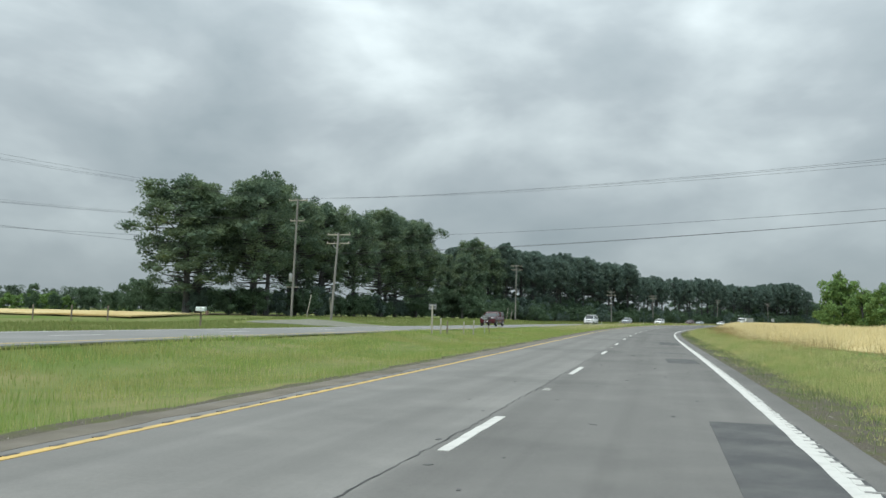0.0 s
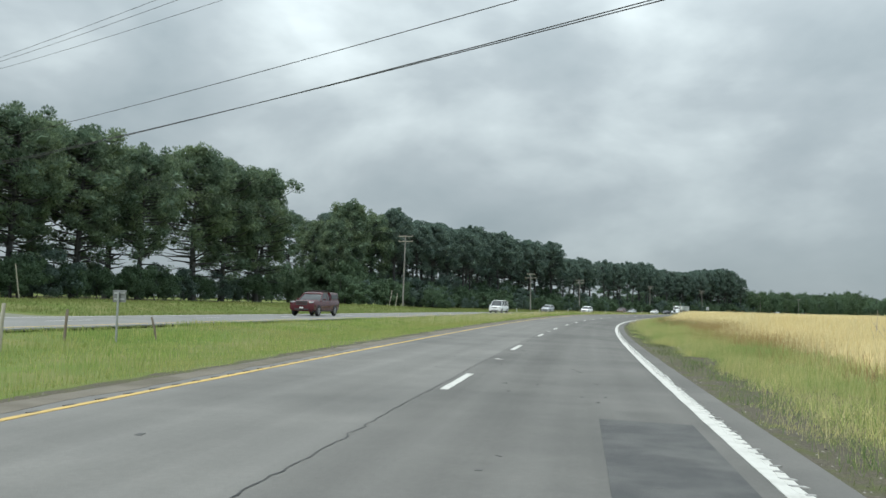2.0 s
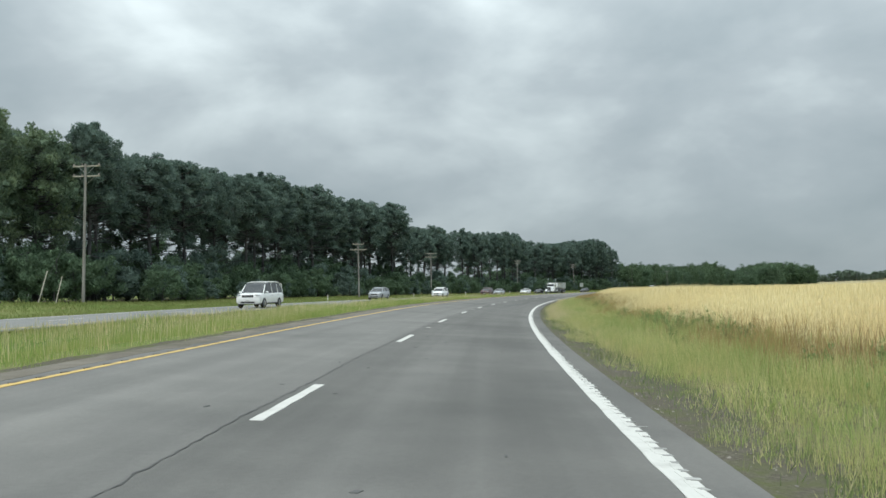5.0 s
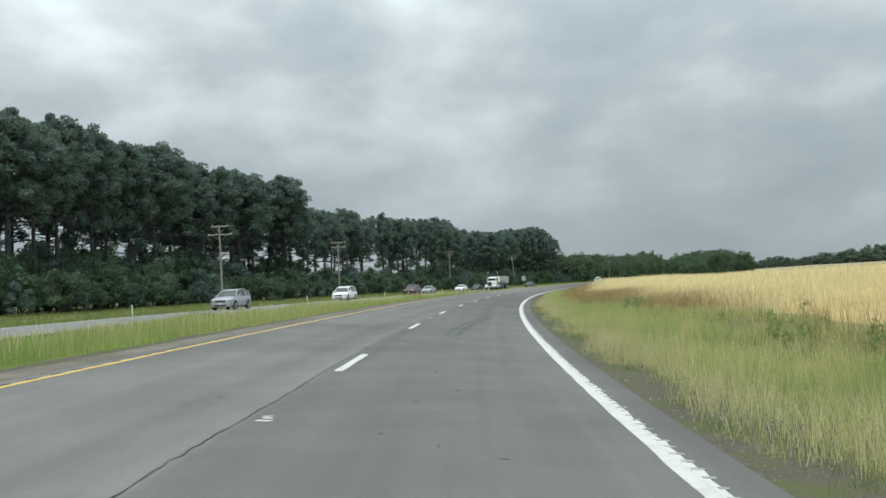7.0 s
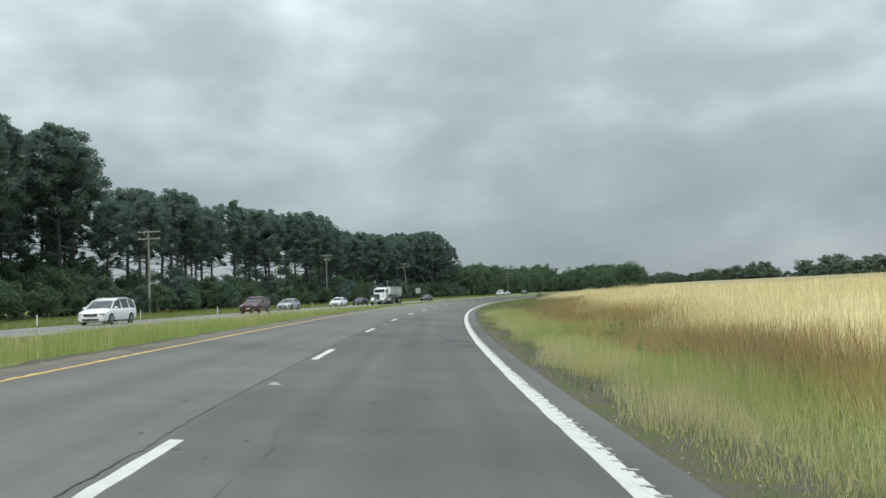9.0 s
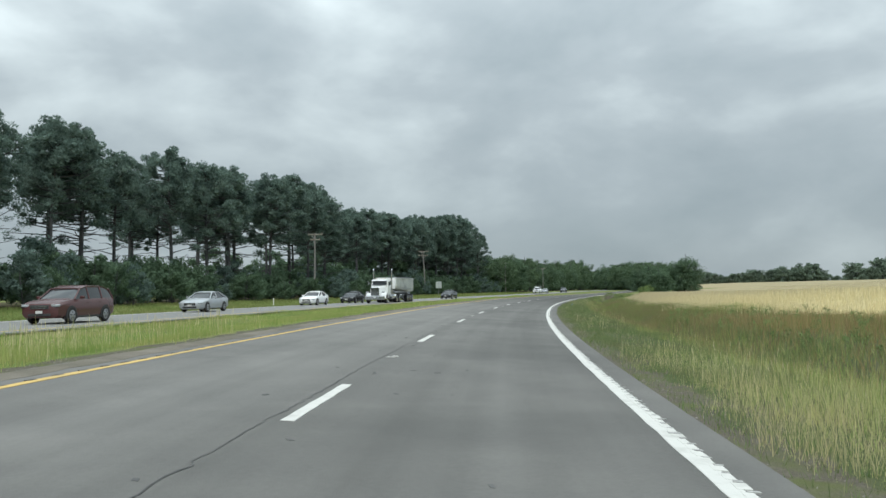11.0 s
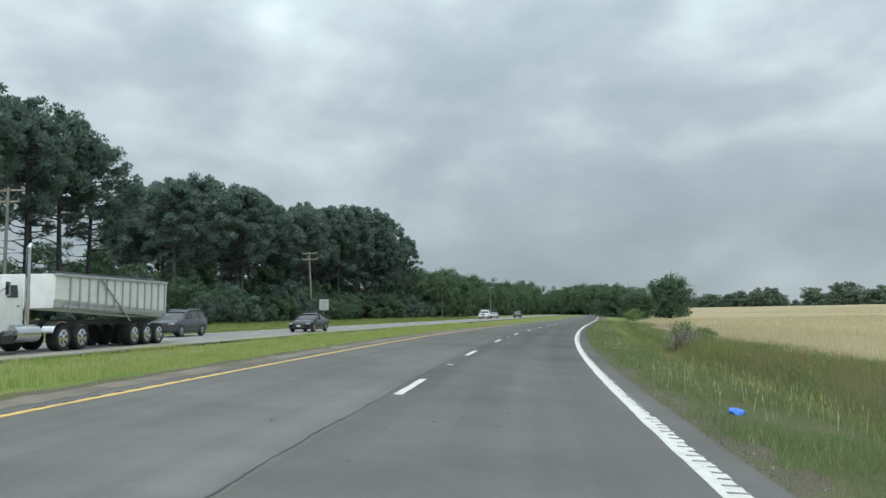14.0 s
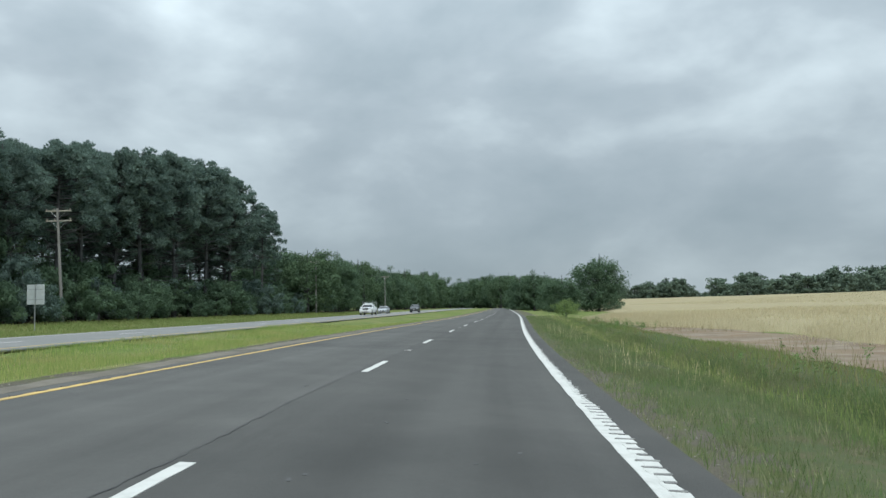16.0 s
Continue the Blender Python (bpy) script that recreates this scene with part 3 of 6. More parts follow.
for i, (s0, s1, u0, w) in enumerate(((296, 300, 0.55, 0.2), (295.5, 300.5, 0.3, 0.2), (297, 303, -0.35, 0.2), (196, 200, 0.75, 0.2))):
    crack("hairline_crack", s0, s1, u0, w, 0.003, SEALER, 60 + i, 0.2)
# pits, dark specks and transverse cracks in the worn surface
pits = [(s, u, _r.uniform(0.015, 0.06), _r.uniform(0.01, 0.03), _r.normal(0, 0.02)) for s, u in zip(_r.uniform(-4, 365, 420), _r.normal(0.9, 1.3, 420)) if -3.2 < u < 3.4]
patches("surface_pits", pits, SKID, road, road_z, 0.0045, "stuff")
for s, u0, u1 in ((59.3, -0.1, 2.9), (41.0, 0.4, 2.4), (148.0, -0.1, 1.6), (262.0, -2.6, -0.2), (305.0, 0.1, 1.9)):
    steps = np.linspace(u0, u1, 14)
    drift = np.cumsum(_r.normal(0, 0.05, 14))
    verts, faces = [], []
    for i, u in enumerate(steps):
        w = 0.012 * _r.uniform(0.4, 1.3)
        for d in (-w, w):
            x, y = plan(s + drift[i] + d, u)
            verts.append((x, y, road_z(s + drift[i] + d, u) + 0.005))
        if i:
            faces.append((2 * i - 2, 2 * i, 2 * i + 1, 2 * i - 1))
    mesh_object("transverse_crack", verts, faces, SKID, road)
# bare dirt and gravel along the asphalt
tagged(ribbon("gravel_shoulder", -60, 700, PAVE_R - 0.3, 6.0, 0.6, lambda s, u: float(ground_z(s, u)) + 0.01, DIRT, jag=0.17, lift=0.015, cols=8), "strip of bare dirt and gravel beside the asphalt", "gravel", kind="structure")
tagged(ribbon("gravel_shoulder", -60, 700, -4.7, PAVE_L + 0.3, 0.8, lambda s, u: road_z(s, u) - 0.05, DIRT, jag=0.14, lift=0.015, cols=3), "strip of bare dirt beside the median", "gravel", kind="structure")


# ---------------------------------------------------------------- grass and wheat
def blades(name, seed, area, per_m2, height, width, mat, label, category, bend=0.25, keep=None, head=0.0):
    """Blades as narrow triangles, with heights and density by place; heads are the ears of ripe grain."""
    rng = np.random.default_rng(seed)
    s0, s1, u0, u1 = area
    n = int((s1 - s0) * (u1 - u0) * per_m2)
    s, u = rng.uniform(s0, s1, n), rng.uniform(u0, u1, n)
    if keep is not None:
        ok = rng.random(n) < keep(s, u)
        s, u = s[ok], u[ok]
        n = len(s)
    x, y = plan(s, u)
    z = ground_z(s, u) + 0.005
    h = height(s, u) * rng.uniform(0.55, 1.15, n)
    w = (width(s, u) if callable(width) else width) * rng.uniform(0.7, 1.3, n)
    a = rng.uniform(0, 2 * np.pi, n)
    lean = rng.uniform(0.05, bend, n) * h
    la = rng.uniform(0, 2 * np.pi, n)
    base = np.stack([x, y, z], 1)
    side = np.stack([np.cos(a) * w / 2, np.sin(a) * w / 2, np.zeros(n)], 1)
    tip = base + np.stack([np.cos(la) * lean, np.sin(la) * lean, h], 1)
    tri = np.stack([base - side, base + side, tip], 1)
    if head:
        low = base + (tip - base) * (1 - head)
        fat = side * 1.5
        tri = np.concatenate([tri, np.stack([low - fat, low + fat, tip + np.array([0, 0, 0.04])], 1)])
    ob = fast_mesh(name, tri.reshape(-1, 3), np.arange(len(tri) * 3).reshape(-1, 3), mat)
    return tagged(ob, label, category, kind="stuff")


def lumps(s, u, f=1.0, o=0.0):
    return 0.5 + 0.25 * np.sin(s * 0.9 * f + 2 * np.sin(u * 1.1 * f) + o) + 0.25 * np.sin(u * 2.3 * f + s * 0.37 * f - o)


def later(s):
    """0 along the first stretch with its tall verge, 1 along the mown verge and ditch."""
    return smooth(s, 228, 262)


def worn(s):
    """How much farther out the grass begins, where tyres have worn the verge."""
    return 0.75 * smooth(s, 50, 56) * (1 - smooth(s, 66, 76)) + 0.3 * smooth(s, 205, 212) * (1 - smooth(s, 228, 236))


def field_edge(s):
    return 8.7 + 2.0 * later(s) + 4.2 * smooth(s, 350, 366) * (1 - smooth(s, 392, 410)) + 0.7 * np.sin(s * 0.083) + 0.4 * np.sin(s * 0.29 + 1) + 2.5 * (1 - smooth(s, 0, 55))


def verge_z(s, u):
    """The turf thins out and sinks under the gravel along an uneven line."""
    edge = 4.95 - 0.45 * float(later(s)) + float(worn(s)) + 0.18 * math.sin(s * 0.9) + 0.12 * math.sin(s * 2.6 + 1) + 0.08 * math.sin(s * 5.3)
    return float(ground_z(s, u)) - 0.10 * (1 - float(smooth(u, edge - 0.4, edge + 0.5)))


# dead thatch, its colour darkened to read as shadow between the blades
SHADED_THATCH = material("shaded_grass_thatch", (0.115, 0.115, 0.055), 1.0, second=(0.18, 0.16, 0.09), scale=1.6, mix=(0.38, 0.64), bump=1.0, bump_scale=14, third=(0.13, 0.14, 0.06), third_scale=0.25, third_mix=(0.45, 0.65), spec=0.05)
tagged(ribbon("verge", -60, 236, 4.6, 9.2, 0.5, verge_z, SHADED_THATCH, lift=0.035, cols=14), "grassy verge of mixed green and dead grass", "verge", kind="structure")
# mown, worn turf; the later stretch's dimmer light is also in its colour
DIM_OLIVE_GROUND = material("worn_dimmed_verge", (0.075, 0.092, 0.044), 1.0, second=(0.105, 0.098, 0.058), scale=2.2, mix=(0.4, 0.65), bump=1.0, bump_scale=12, third=(0.07, 0.09, 0.036), third_scale=0.18, third_mix=(0.45, 0.65), spec=0.05)
tagged(ribbon("verge", 236, 452, 4.6, 11.9, 0.6, verge_z, DIM_OLIVE_GROUND, lift=0.035, cols=24), "worn mown verge of olive grass and bare brown earth", "verge", kind="structure")
blades("edge_grass", 41, (-6, 440, 4.3, 5.3), 170, lambda s, u: 0.09 + 0.13 * lumps(s, u, 1.4), 0.012, GRASS_OLIVE, "short tufts of grass and dead blades creeping over the gravel", "grass", bend=0.7,
       keep=lambda s, u: (0.1 + 0.9 * smooth(u + 0.25 * np.sin(s * 0.9) + 0.15 * np.sin(s * 2.9), 4.45, 4.9)) * (0.3 + 0.7 * lumps(s, u, 1.7)))
GRASS_LABEL = "tall green grass along the road's edge"
blades("roadside_grass", 21, (-6, 262, 4.3, 9.0), 480, lambda s, u: (0.13 + 0.34 * smooth(u, 4.9, 5.8)) * (0.5 + 0.5 * smooth(s, 35, 70)) * (0.55 + 0.75 * lumps(s, u)), lambda s, u: 0.006 + 0.006 * smooth(u, 5.5, 8), GRASS_TALL, GRASS_LABEL, "grass", bend=0.4,
       keep=lambda s, u: smooth(u - worn(s) + 0.3 * np.sin(s * 0.7) + 0.15 * np.sin(s * 2.3) + 0.1 * np.sin(s * 5.1), 4.6, 5.2) * (1 - smooth(u + 0.5 * np.sin(s * 0.4) + 0.3 * np.sin(s * 1.1) + 0.7 * smooth(s, 185, 200), 6.8, 8.3)) * (0.2 + 0.8 * smooth(lumps(s, u, 0.8, 1.0), 0.2, 0.7)) * (1 - later(s)))
blades("undergrass", 28, (-6, 262, 4.55, 9.2), 260, lambda s, u: (0.08 + 0.16 * smooth(u, 4.9, 5.8)) * (0.5 + 0.9 * lumps(s, u, 1.3, 0.7)), 0.013, GRASS_TALL, "thick low grass under the taller stems of the verge", "grass", bend=0.9,
       keep=lambda s, u: smooth(u - worn(s) + 0.3 * np.sin(s * 0.7) + 0.15 * np.sin(s * 2.3) + 0.1 * np.sin(s * 5.1), 4.5, 5.1) * (0.5 + 0.5 * lumps(s, u, 1.9)) * (1 - later(s)))
blades("straw_grass", 31, (20, 262, 4.4, 7.2), 340, lambda s, u: 0.26 + 0.34 * lumps(s, u, 1.6, 2.0), 0.005, GRASS_STRAW, "dry pale straw-coloured grass beside the gravel", "grass", bend=0.5,
       keep=lambda s, u: smooth(u - worn(s) + 0.3 * np.sin(s * 0.7) + 0.15 * np.sin(s * 2.3), 4.6, 5.1) * (1 - 0.85 * smooth(u, 5.4, 6.9)) * (0.2 + 0.8 * smooth(lumps(s, u, 0.35, 4.0), 0.3, 0.7)) * (0.10 + 0.90 * smooth(s, 110, 155)) * (1 - later(s)))
blades("mown_grass", 32, (225, 450, 4.25, 8.8), 540, lambda s, u: 0.08 + 0.14 * lumps(s, u, 1.2) + 0.10 * smooth(u, 5.5, 7.5), 0.010, GRASS_OLIVE, "short olive-green grass with worn brown patches", "grass", bend=0.6,
       keep=lambda s, u: later(s) * (0.25 + 0.75 * smooth(u + 0.3 * np.sin(s * 0.8) + 0.15 * np.sin(s * 2.7), 4.5, 5.2)) * (0.25 + 0.75 * smooth(lumps(s, u, 0.9, 1.0), 0.2, 0.7)))
blades("ditch_grass", 33, (232, 450, 6.4, 8.4), 100, lambda s, u: 0.20 + 0.16 * lumps(s, u), 0.012, GRASS_SHORT, "bright green grass along the ditch", "grass", keep=lambda s, u: later(s) * smooth(u, 6.3, 7.0) * 0.9)
blades("straw_stalk", 34, (240, 445, 4.8, 7.8), 4.0, lambda s, u: 0.42 + 0 * s, 0.010, GRASS_STRAW, "thin pale stalks standing in the mown verge", "grass", bend=0.3, head=0.2, keep=lambda s, u: smooth(lumps(s, u, 0.3, 1.0), 0.45, 0.7))
blades("roadside_grass", 22, (-6, 420, -14.4, -4.4), 120, lambda s, u: (0.16 + 0.24 * smooth(s, 100, 170) * (1 - smooth(s, 225, 265)) + 0.05) * (0.4 + 0.9 * lumps(s, u, 0.7)), lambda s, u: 0.010 + 0.008 * smooth(-u, 5, 12), GRASS_SHORT, "green grass of the median with seed heads", "grass",
       keep=lambda s, u: smooth(-u + 0.2 * np.sin(s * 0.9) + 0.1 * np.sin(s * 3.1), 4.5, 4.9) * (0.3 + 0.7 * smooth(lumps(s, u, 0.6, 2.0), 0.2, 0.7)))
blades("roadside_grass", 23, (-6, 520, -37, -24.2), 24, lambda s, u: 0.13 + 0.12 * smooth(-u, 30, 38) + 0.08 * lumps(s, u), 0.05, GRASS_DULL, "mown green grass between road and trees", "grass", keep=lambda s, u: 1.0 - ((s > 58) & (s < 75) & (u > -35)))
blades("seed_heads", 24, (90, 260, -13, -5), 7, lambda s, u: 0.62 + 0 * s, 0.010, GRASS_STRAW, "thin straw-coloured stalks standing over the median grass", "grass", bend=0.15, head=0.25)
blades("weeds", 25, (10, 350, 6.6, 12.5), 400, lambda s, u: (0.44 + 0.36 * lumps(s, u, 0.5)) * (1 - 0.4 * later(s)), 0.012, WEEDS, "brown and green weeds along the field's edge", "weeds", bend=0.5,
       keep=lambda s, u: np.exp(-((u - field_edge(s) - 0.1 + 1.0 * later(s)) / (1.3 + 0.5 * later(s) + 0.35 * smooth(s, 150, 200))) ** 2) * (0.25 + 0.75 * lumps(s, u, 0.4, 3)) * (0.12 + 0.45 * smooth(s, 60, 80) * (1 - 0.85 * smooth(s, 112, 132) * (1 - smooth(s, 172, 192))) + 0.43 * smooth(s, 172, 192)))
blades("bank_grass", 35, (235, 445, 8.2, 12.2), 95, lambda s, u: (0.32 + 0.2 * lumps(s, u, 0.4)) * (1 - 0.5 * smooth(s, 350, 362)), 0.016, GRASS_DULL, "tall dull-green grass on the bank beyond the ditch", "grass", bend=0.4, keep=lambda s, u: later(s) * (1 - smooth(u, 10.2, 11.0) * smooth(s, 350, 360)) * (0.35 + 0.65 * smooth(lumps(s, u, 0.22, 2.0), 0.3, 0.6)))


def wheat_height(s, u):
    return 0.95 * (0.55 + 0.45 * smooth(u - field_edge(s), 0.0, 2.2)) * (0.8 + 0.3 * lumps(s, u, 0.25)) * (1 - 0.12 * smooth(s, 230, 300))


blades("wheat", 26, (0, 440, 8.0, 17), 80, wheat_height, 0.010, WHEAT, "ripe pale-gold wheat standing at the field's edge", "wheat", bend=0.22, head=0.2, keep=lambda s, u: smooth(u - field_edge(s) - 0.4 * np.sin(s * 1.7) - 0.5 * np.sin(s * 0.47), -0.6, 1.4) * 0.95)
blades("wheat", 27, (0, 460, 17, 60), 9, wheat_height, lambda s, u: 0.03 + 0.03 * smooth(u, 17, 50), WHEAT, "ripe pale-gold wheat across the field", "wheat", bend=0.22, head=0.2)
blades("wheat", 29, (120, 760, 60, 170), 0.9, wheat_height, 0.11, WHEAT, "ripe wheat far across the field", "wheat", bend=0.22, head=0.2)


def clump(rng, centre, size, count, leaf, flat=0.7, slim=1.0):
    """Small leaf triangles scattered in a ragged tuft."""
    d = rng.normal(size=(count, 3))
    d /= np.linalg.norm(d, axis=1)[:, None]
    p = np.asarray(centre) + d * (rng.random((count, 1)) ** 0.45) * np.asarray(size) * np.array([1, 1, flat])
    facing = d + rng.normal(0, 0.45, (count, 3))
    a = np.cross(facing, rng.normal(size=(count, 3)))
    a /= np.linalg.norm(a, axis=1)[:, None] + 1e-9
    b = np.cross(a, facing)
    b /= np.linalg.norm(b, axis=1)[:, None] + 1e-9
    L = leaf * rng.uniform(0.6, 1.3, (count, 1))
    return np.stack([p - a * L * 0.5 - b * L * 0.35 * slim, p + a * L * 0.6, p - a * L * 0.4 + b * L * 0.4 * slim], 1)


def leafy_weeds(name, seed, area, count, height, keep, label):
    """Branching broad-leaved weeds: thin stems set with small leaves."""
    rng = np.random.default_rng(seed)
    s, u = rng.uniform(area[0], area[1], count), rng.uniform(area[2], area[3], count)
    ok = rng.random(count) < keep(s, u)
    tri = []
    for a, b in zip(s[ok], u[ok]):
        base = np.array(place(a, b))
        h = height * rng.uniform(0.5, 1.2)
        for k in range(int(rng.integers(3, 6))):
            top = base + np.array([rng.normal(0, 0.22 * h), rng.normal(0, 0.22 * h), h * rng.uniform(0.7, 1.0)])
            tri.append(np.array([[base - (0.006, 0, 0), base + (0.006, 0, 0), top]]))
            for q in rng.uniform(0.3, 1.0, 3):
                tri.append(clump(rng, base + (top - base) * q, 0.12 * h + 0.02, 7, 0.05, 0.8, 0.7))
    tri = np.concatenate(tri)
    ob = fast_mesh(name, tri.reshape(-1, 3), np.arange(len(tri) * 3).reshape(-1, 3), WEED_LEAVES)
    return tagged(ob, label, "weeds", kind="stuff")


def build_wheat_canopy():
    ss = np.concatenate([np.arange(0, 470, 2.0), np.arange(470, 1250, 10)])
    us = np.concatenate([[0.0, 0.25], np.arange(0.8, 10, 0.9), np.arange(10, 40, 3), [45, 60, 90, 130, 180, 260, 345]])
    S, U = np.meshgrid(ss, us, indexing="ij")
    U = U + field_edge(S) + 0.9 + 0.3 * np.sin(S * 1.9) + 12 * smooth(S, 430, 520) + 60 * smooth(S, 800, 900)
    X, Y = plan(S, U)
    rng = np.random.default_rng(4)
    top = 0.62 * wheat_height(S, U) + rng.normal(0, 0.05, S.shape) * (U < 40) + 0.12 * smooth(U, 40, 60)
    Z = ground_z(S, U) + np.where(np.arange(len(us)) == 0, -0.02, top * (0.15 + 0.85 * smooth(us, 0.0, 3.5)))
    n, m = S.shape
    idx = np.arange(n * m).reshape(n, m)
    quads = np.stack([idx[:-1, :-1], idx[:-1, 1:], idx[1:, 1:], idx[1:, :-1]], 2).reshape(-1, 4)
    ob = mesh_object("wheat_field", np.stack([X, Y, Z], 2).reshape(-1, 3), [tuple(q) for q in quads], WHEAT_GROUND)
    return tagged(ob, "broad field of ripe pale-gold wheat", "wheat field", kind="stuff")


build_wheat_canopy()
leafy_weeds("leafy_weeds", 51, (95, 235, 6.4, 9.6), 1500, 0.56, lambda s, u: np.exp(-((u - 8.0 - 0.5 * np.sin(s * 0.21)) / 0.9) ** 2) * smooth(lumps(s, u, 0.25, 1.5), 0.35, 0.7), "dark leafy weeds where the verge meets the wheat")
leafy_weeds("leafy_weeds", 53, (240, 420, 8.4, 11.4), 520, 0.55, lambda s, u: smooth(lumps(s, u, 0.2, 2.5), 0.4, 0.7), "green leafy weeds on the bank of the ditch")

SOIL = material("bare_field_soil", (0.175, 0.135, 0.098), 1.0, second=(0.26, 0.22, 0.17), scale=0.8, mix=(0.4, 0.65), bump=1.0, bump_scale=8, third=(0.20, 0.14, 0.09), third_scale=0.3, third_mix=(0.45, 0.65), spec=0.05)
tagged(ribbon("field_margin", 356, 404, 10.5, 15.6, 1.0, lambda s, u: float(ground_z(s, u)), SOIL, jag=0.3, lift=0.05, cols=8), "strip of bare brown soil along the field's edge", "soil", kind="structure")
blades("weeds", 36, (350, 430, 8.6, 14.5), 8, lambda s, u: 0.25 + 0.25 * lumps(s, u, 0.5), 0.022, WEEDS, "sparse weeds on the bare field margin", "weeds", bend=0.5, keep=lambda s, u: smooth(lumps(s, u, 0.3, 2.0), 0.4, 0.75))


def build_pebbles():
    rng = np.random.default_rng(8)
    n = 9000
    s, u = rng.uniform(-5, 400, n), np.where(rng.random(n) < 0.8, rng.normal(4.5, 0.28, n), rng.normal(-4.5, 0.12, n))
    ok = (u > PAVE_R + 0.03) | (u < PAVE_L - 0.03)
    s, u = s[ok], u[ok]
    n = len(s)
    x, y = plan(s, u)
    z = np.maximum(road_z(s, u) - 0.035, ground_z(s, u))
    base = np.stack([x, y, z], 1)
    r = rng.uniform(0.006, 0.022, (n, 1))
    corner = [np.array(c) for c in ((1, 0, 0), (-0.5, 0.87, 0), (-0.5, -0.87, 0), (0.1, 0, 0.8))]
    v = np.stack([base + r * (c + rng.normal(0, 0.25, (n, 3))) for c in corner], 1)
    t = np.arange(n)[:, None, None] * 4 + np.array([(0, 1, 3), (1, 2, 3), (2, 0, 3)])[None]
    ob = fast_mesh("pebbles", v.reshape(-1, 3), t.reshape(-1, 3), DRIVE_STONE)
    return tagged(ob, "loose grey pebbles along the asphalt's edge", "gravel", kind="stuff")


build_pebbles()



# ---------------------------------------------------------------- trees
def tube(path, radii, sides=6):
    """Vertices and faces of a tapered limb."""
    verts, faces = [], []
    path = [Vector(p) for p in path]
    for i, p in enumerate(path):
        d = (path[min(i + 1, len(path) - 1)] - path[max(i - 1, 0)]).normalized()
        a = d.orthogonal().normalized()
        b = d.cross(a)
        for k in range(sides):
            t = 2 * math.pi * k / sides
            verts.append(p + (a * math.cos(t) + b * math.sin(t)) * radii[i])
    for i in range(len(path) - 1):
        for k in range(sides):
            q = (k + 1) % sides
            faces.append((i * sides + k, i * sides + q, (i + 1) * sides + q, (i + 1) * sides + k))
    faces.append(tuple(range((len(path) - 1) * sides, len(path) * sides)))
    faces.append(tuple(range(sides - 1, -1, -1)))
    return verts, faces


ICO = [Vector(c).normalized() for c in ((0, 0, 1), (0.89, 0, 0.45), (0.28, 0.85, 0.45), (-0.72, 0.53, 0.45), (-0.72, -0.53, 0.45), (0.28, -0.85, 0.45), (0.72, 0.53, -0.45), (-0.28, 0.85, -0.45), (-0.89, 0, -0.45), (-0.28, -0.85, -0.45), (0.72, -0.53, -0.45), (0, 0, -1))]
ICO_FACES = [(0, 1, 2), (0, 2, 3), (0, 3, 4), (0, 4, 5), (0, 5, 1), (1, 6, 2), (2, 7, 3), (3, 8, 4), (4, 9, 5), (5, 10, 1), (6, 7, 2), (7, 8, 3), (8, 9, 4), (9, 10, 5), (10, 6, 1), (11, 7, 6), (11, 8, 7), (11, 9, 8), (11, 10, 9), (11, 6, 10)]


def puff(rng, centre, size, count, leaf):
    """A rounded bunch of pine shoots: needles bristling all over, round an added sky-blocking core."""
    d = rng.normal(size=(count, 3))
    d[:, 2] += 0.25
    d /= np.linalg.norm(d, axis=1)[:, None]
    p = np.asarray(centre) + d * (0.55 + 0.45 * rng.random((count, 1)) ** 0.7) * size * np.array([1, 1, 0.72])
    spike = d + rng.normal(0, 0.4, (count, 3)) + np.array([0, 0, 0.3])
    spike /= np.linalg.norm(spike, axis=1)[:, None]
    side = np.cross(spike, rng.normal(size=(count, 3)))
    side /= np.linalg.norm(side, axis=1)[:, None] + 1e-9
    L = leaf * rng.uniform(0.6, 1.35, (count, 1))
    shoots = np.stack([p - spike * L * 0.4 - side * L * 0.34, p - spike * L * 0.4 + side * L * 0.34, p + spike * L * 0.75], 1)
    # hidden solid lump, added so that no sky shows through the puff
    core = np.array([np.asarray(v) for v in ICO]) * rng.uniform(0.28, 0.58, (12, 1)) * size * np.array([1, 1, 0.7]) + np.asarray(centre)
    return [shoots, core[np.array(ICO_FACES)]]


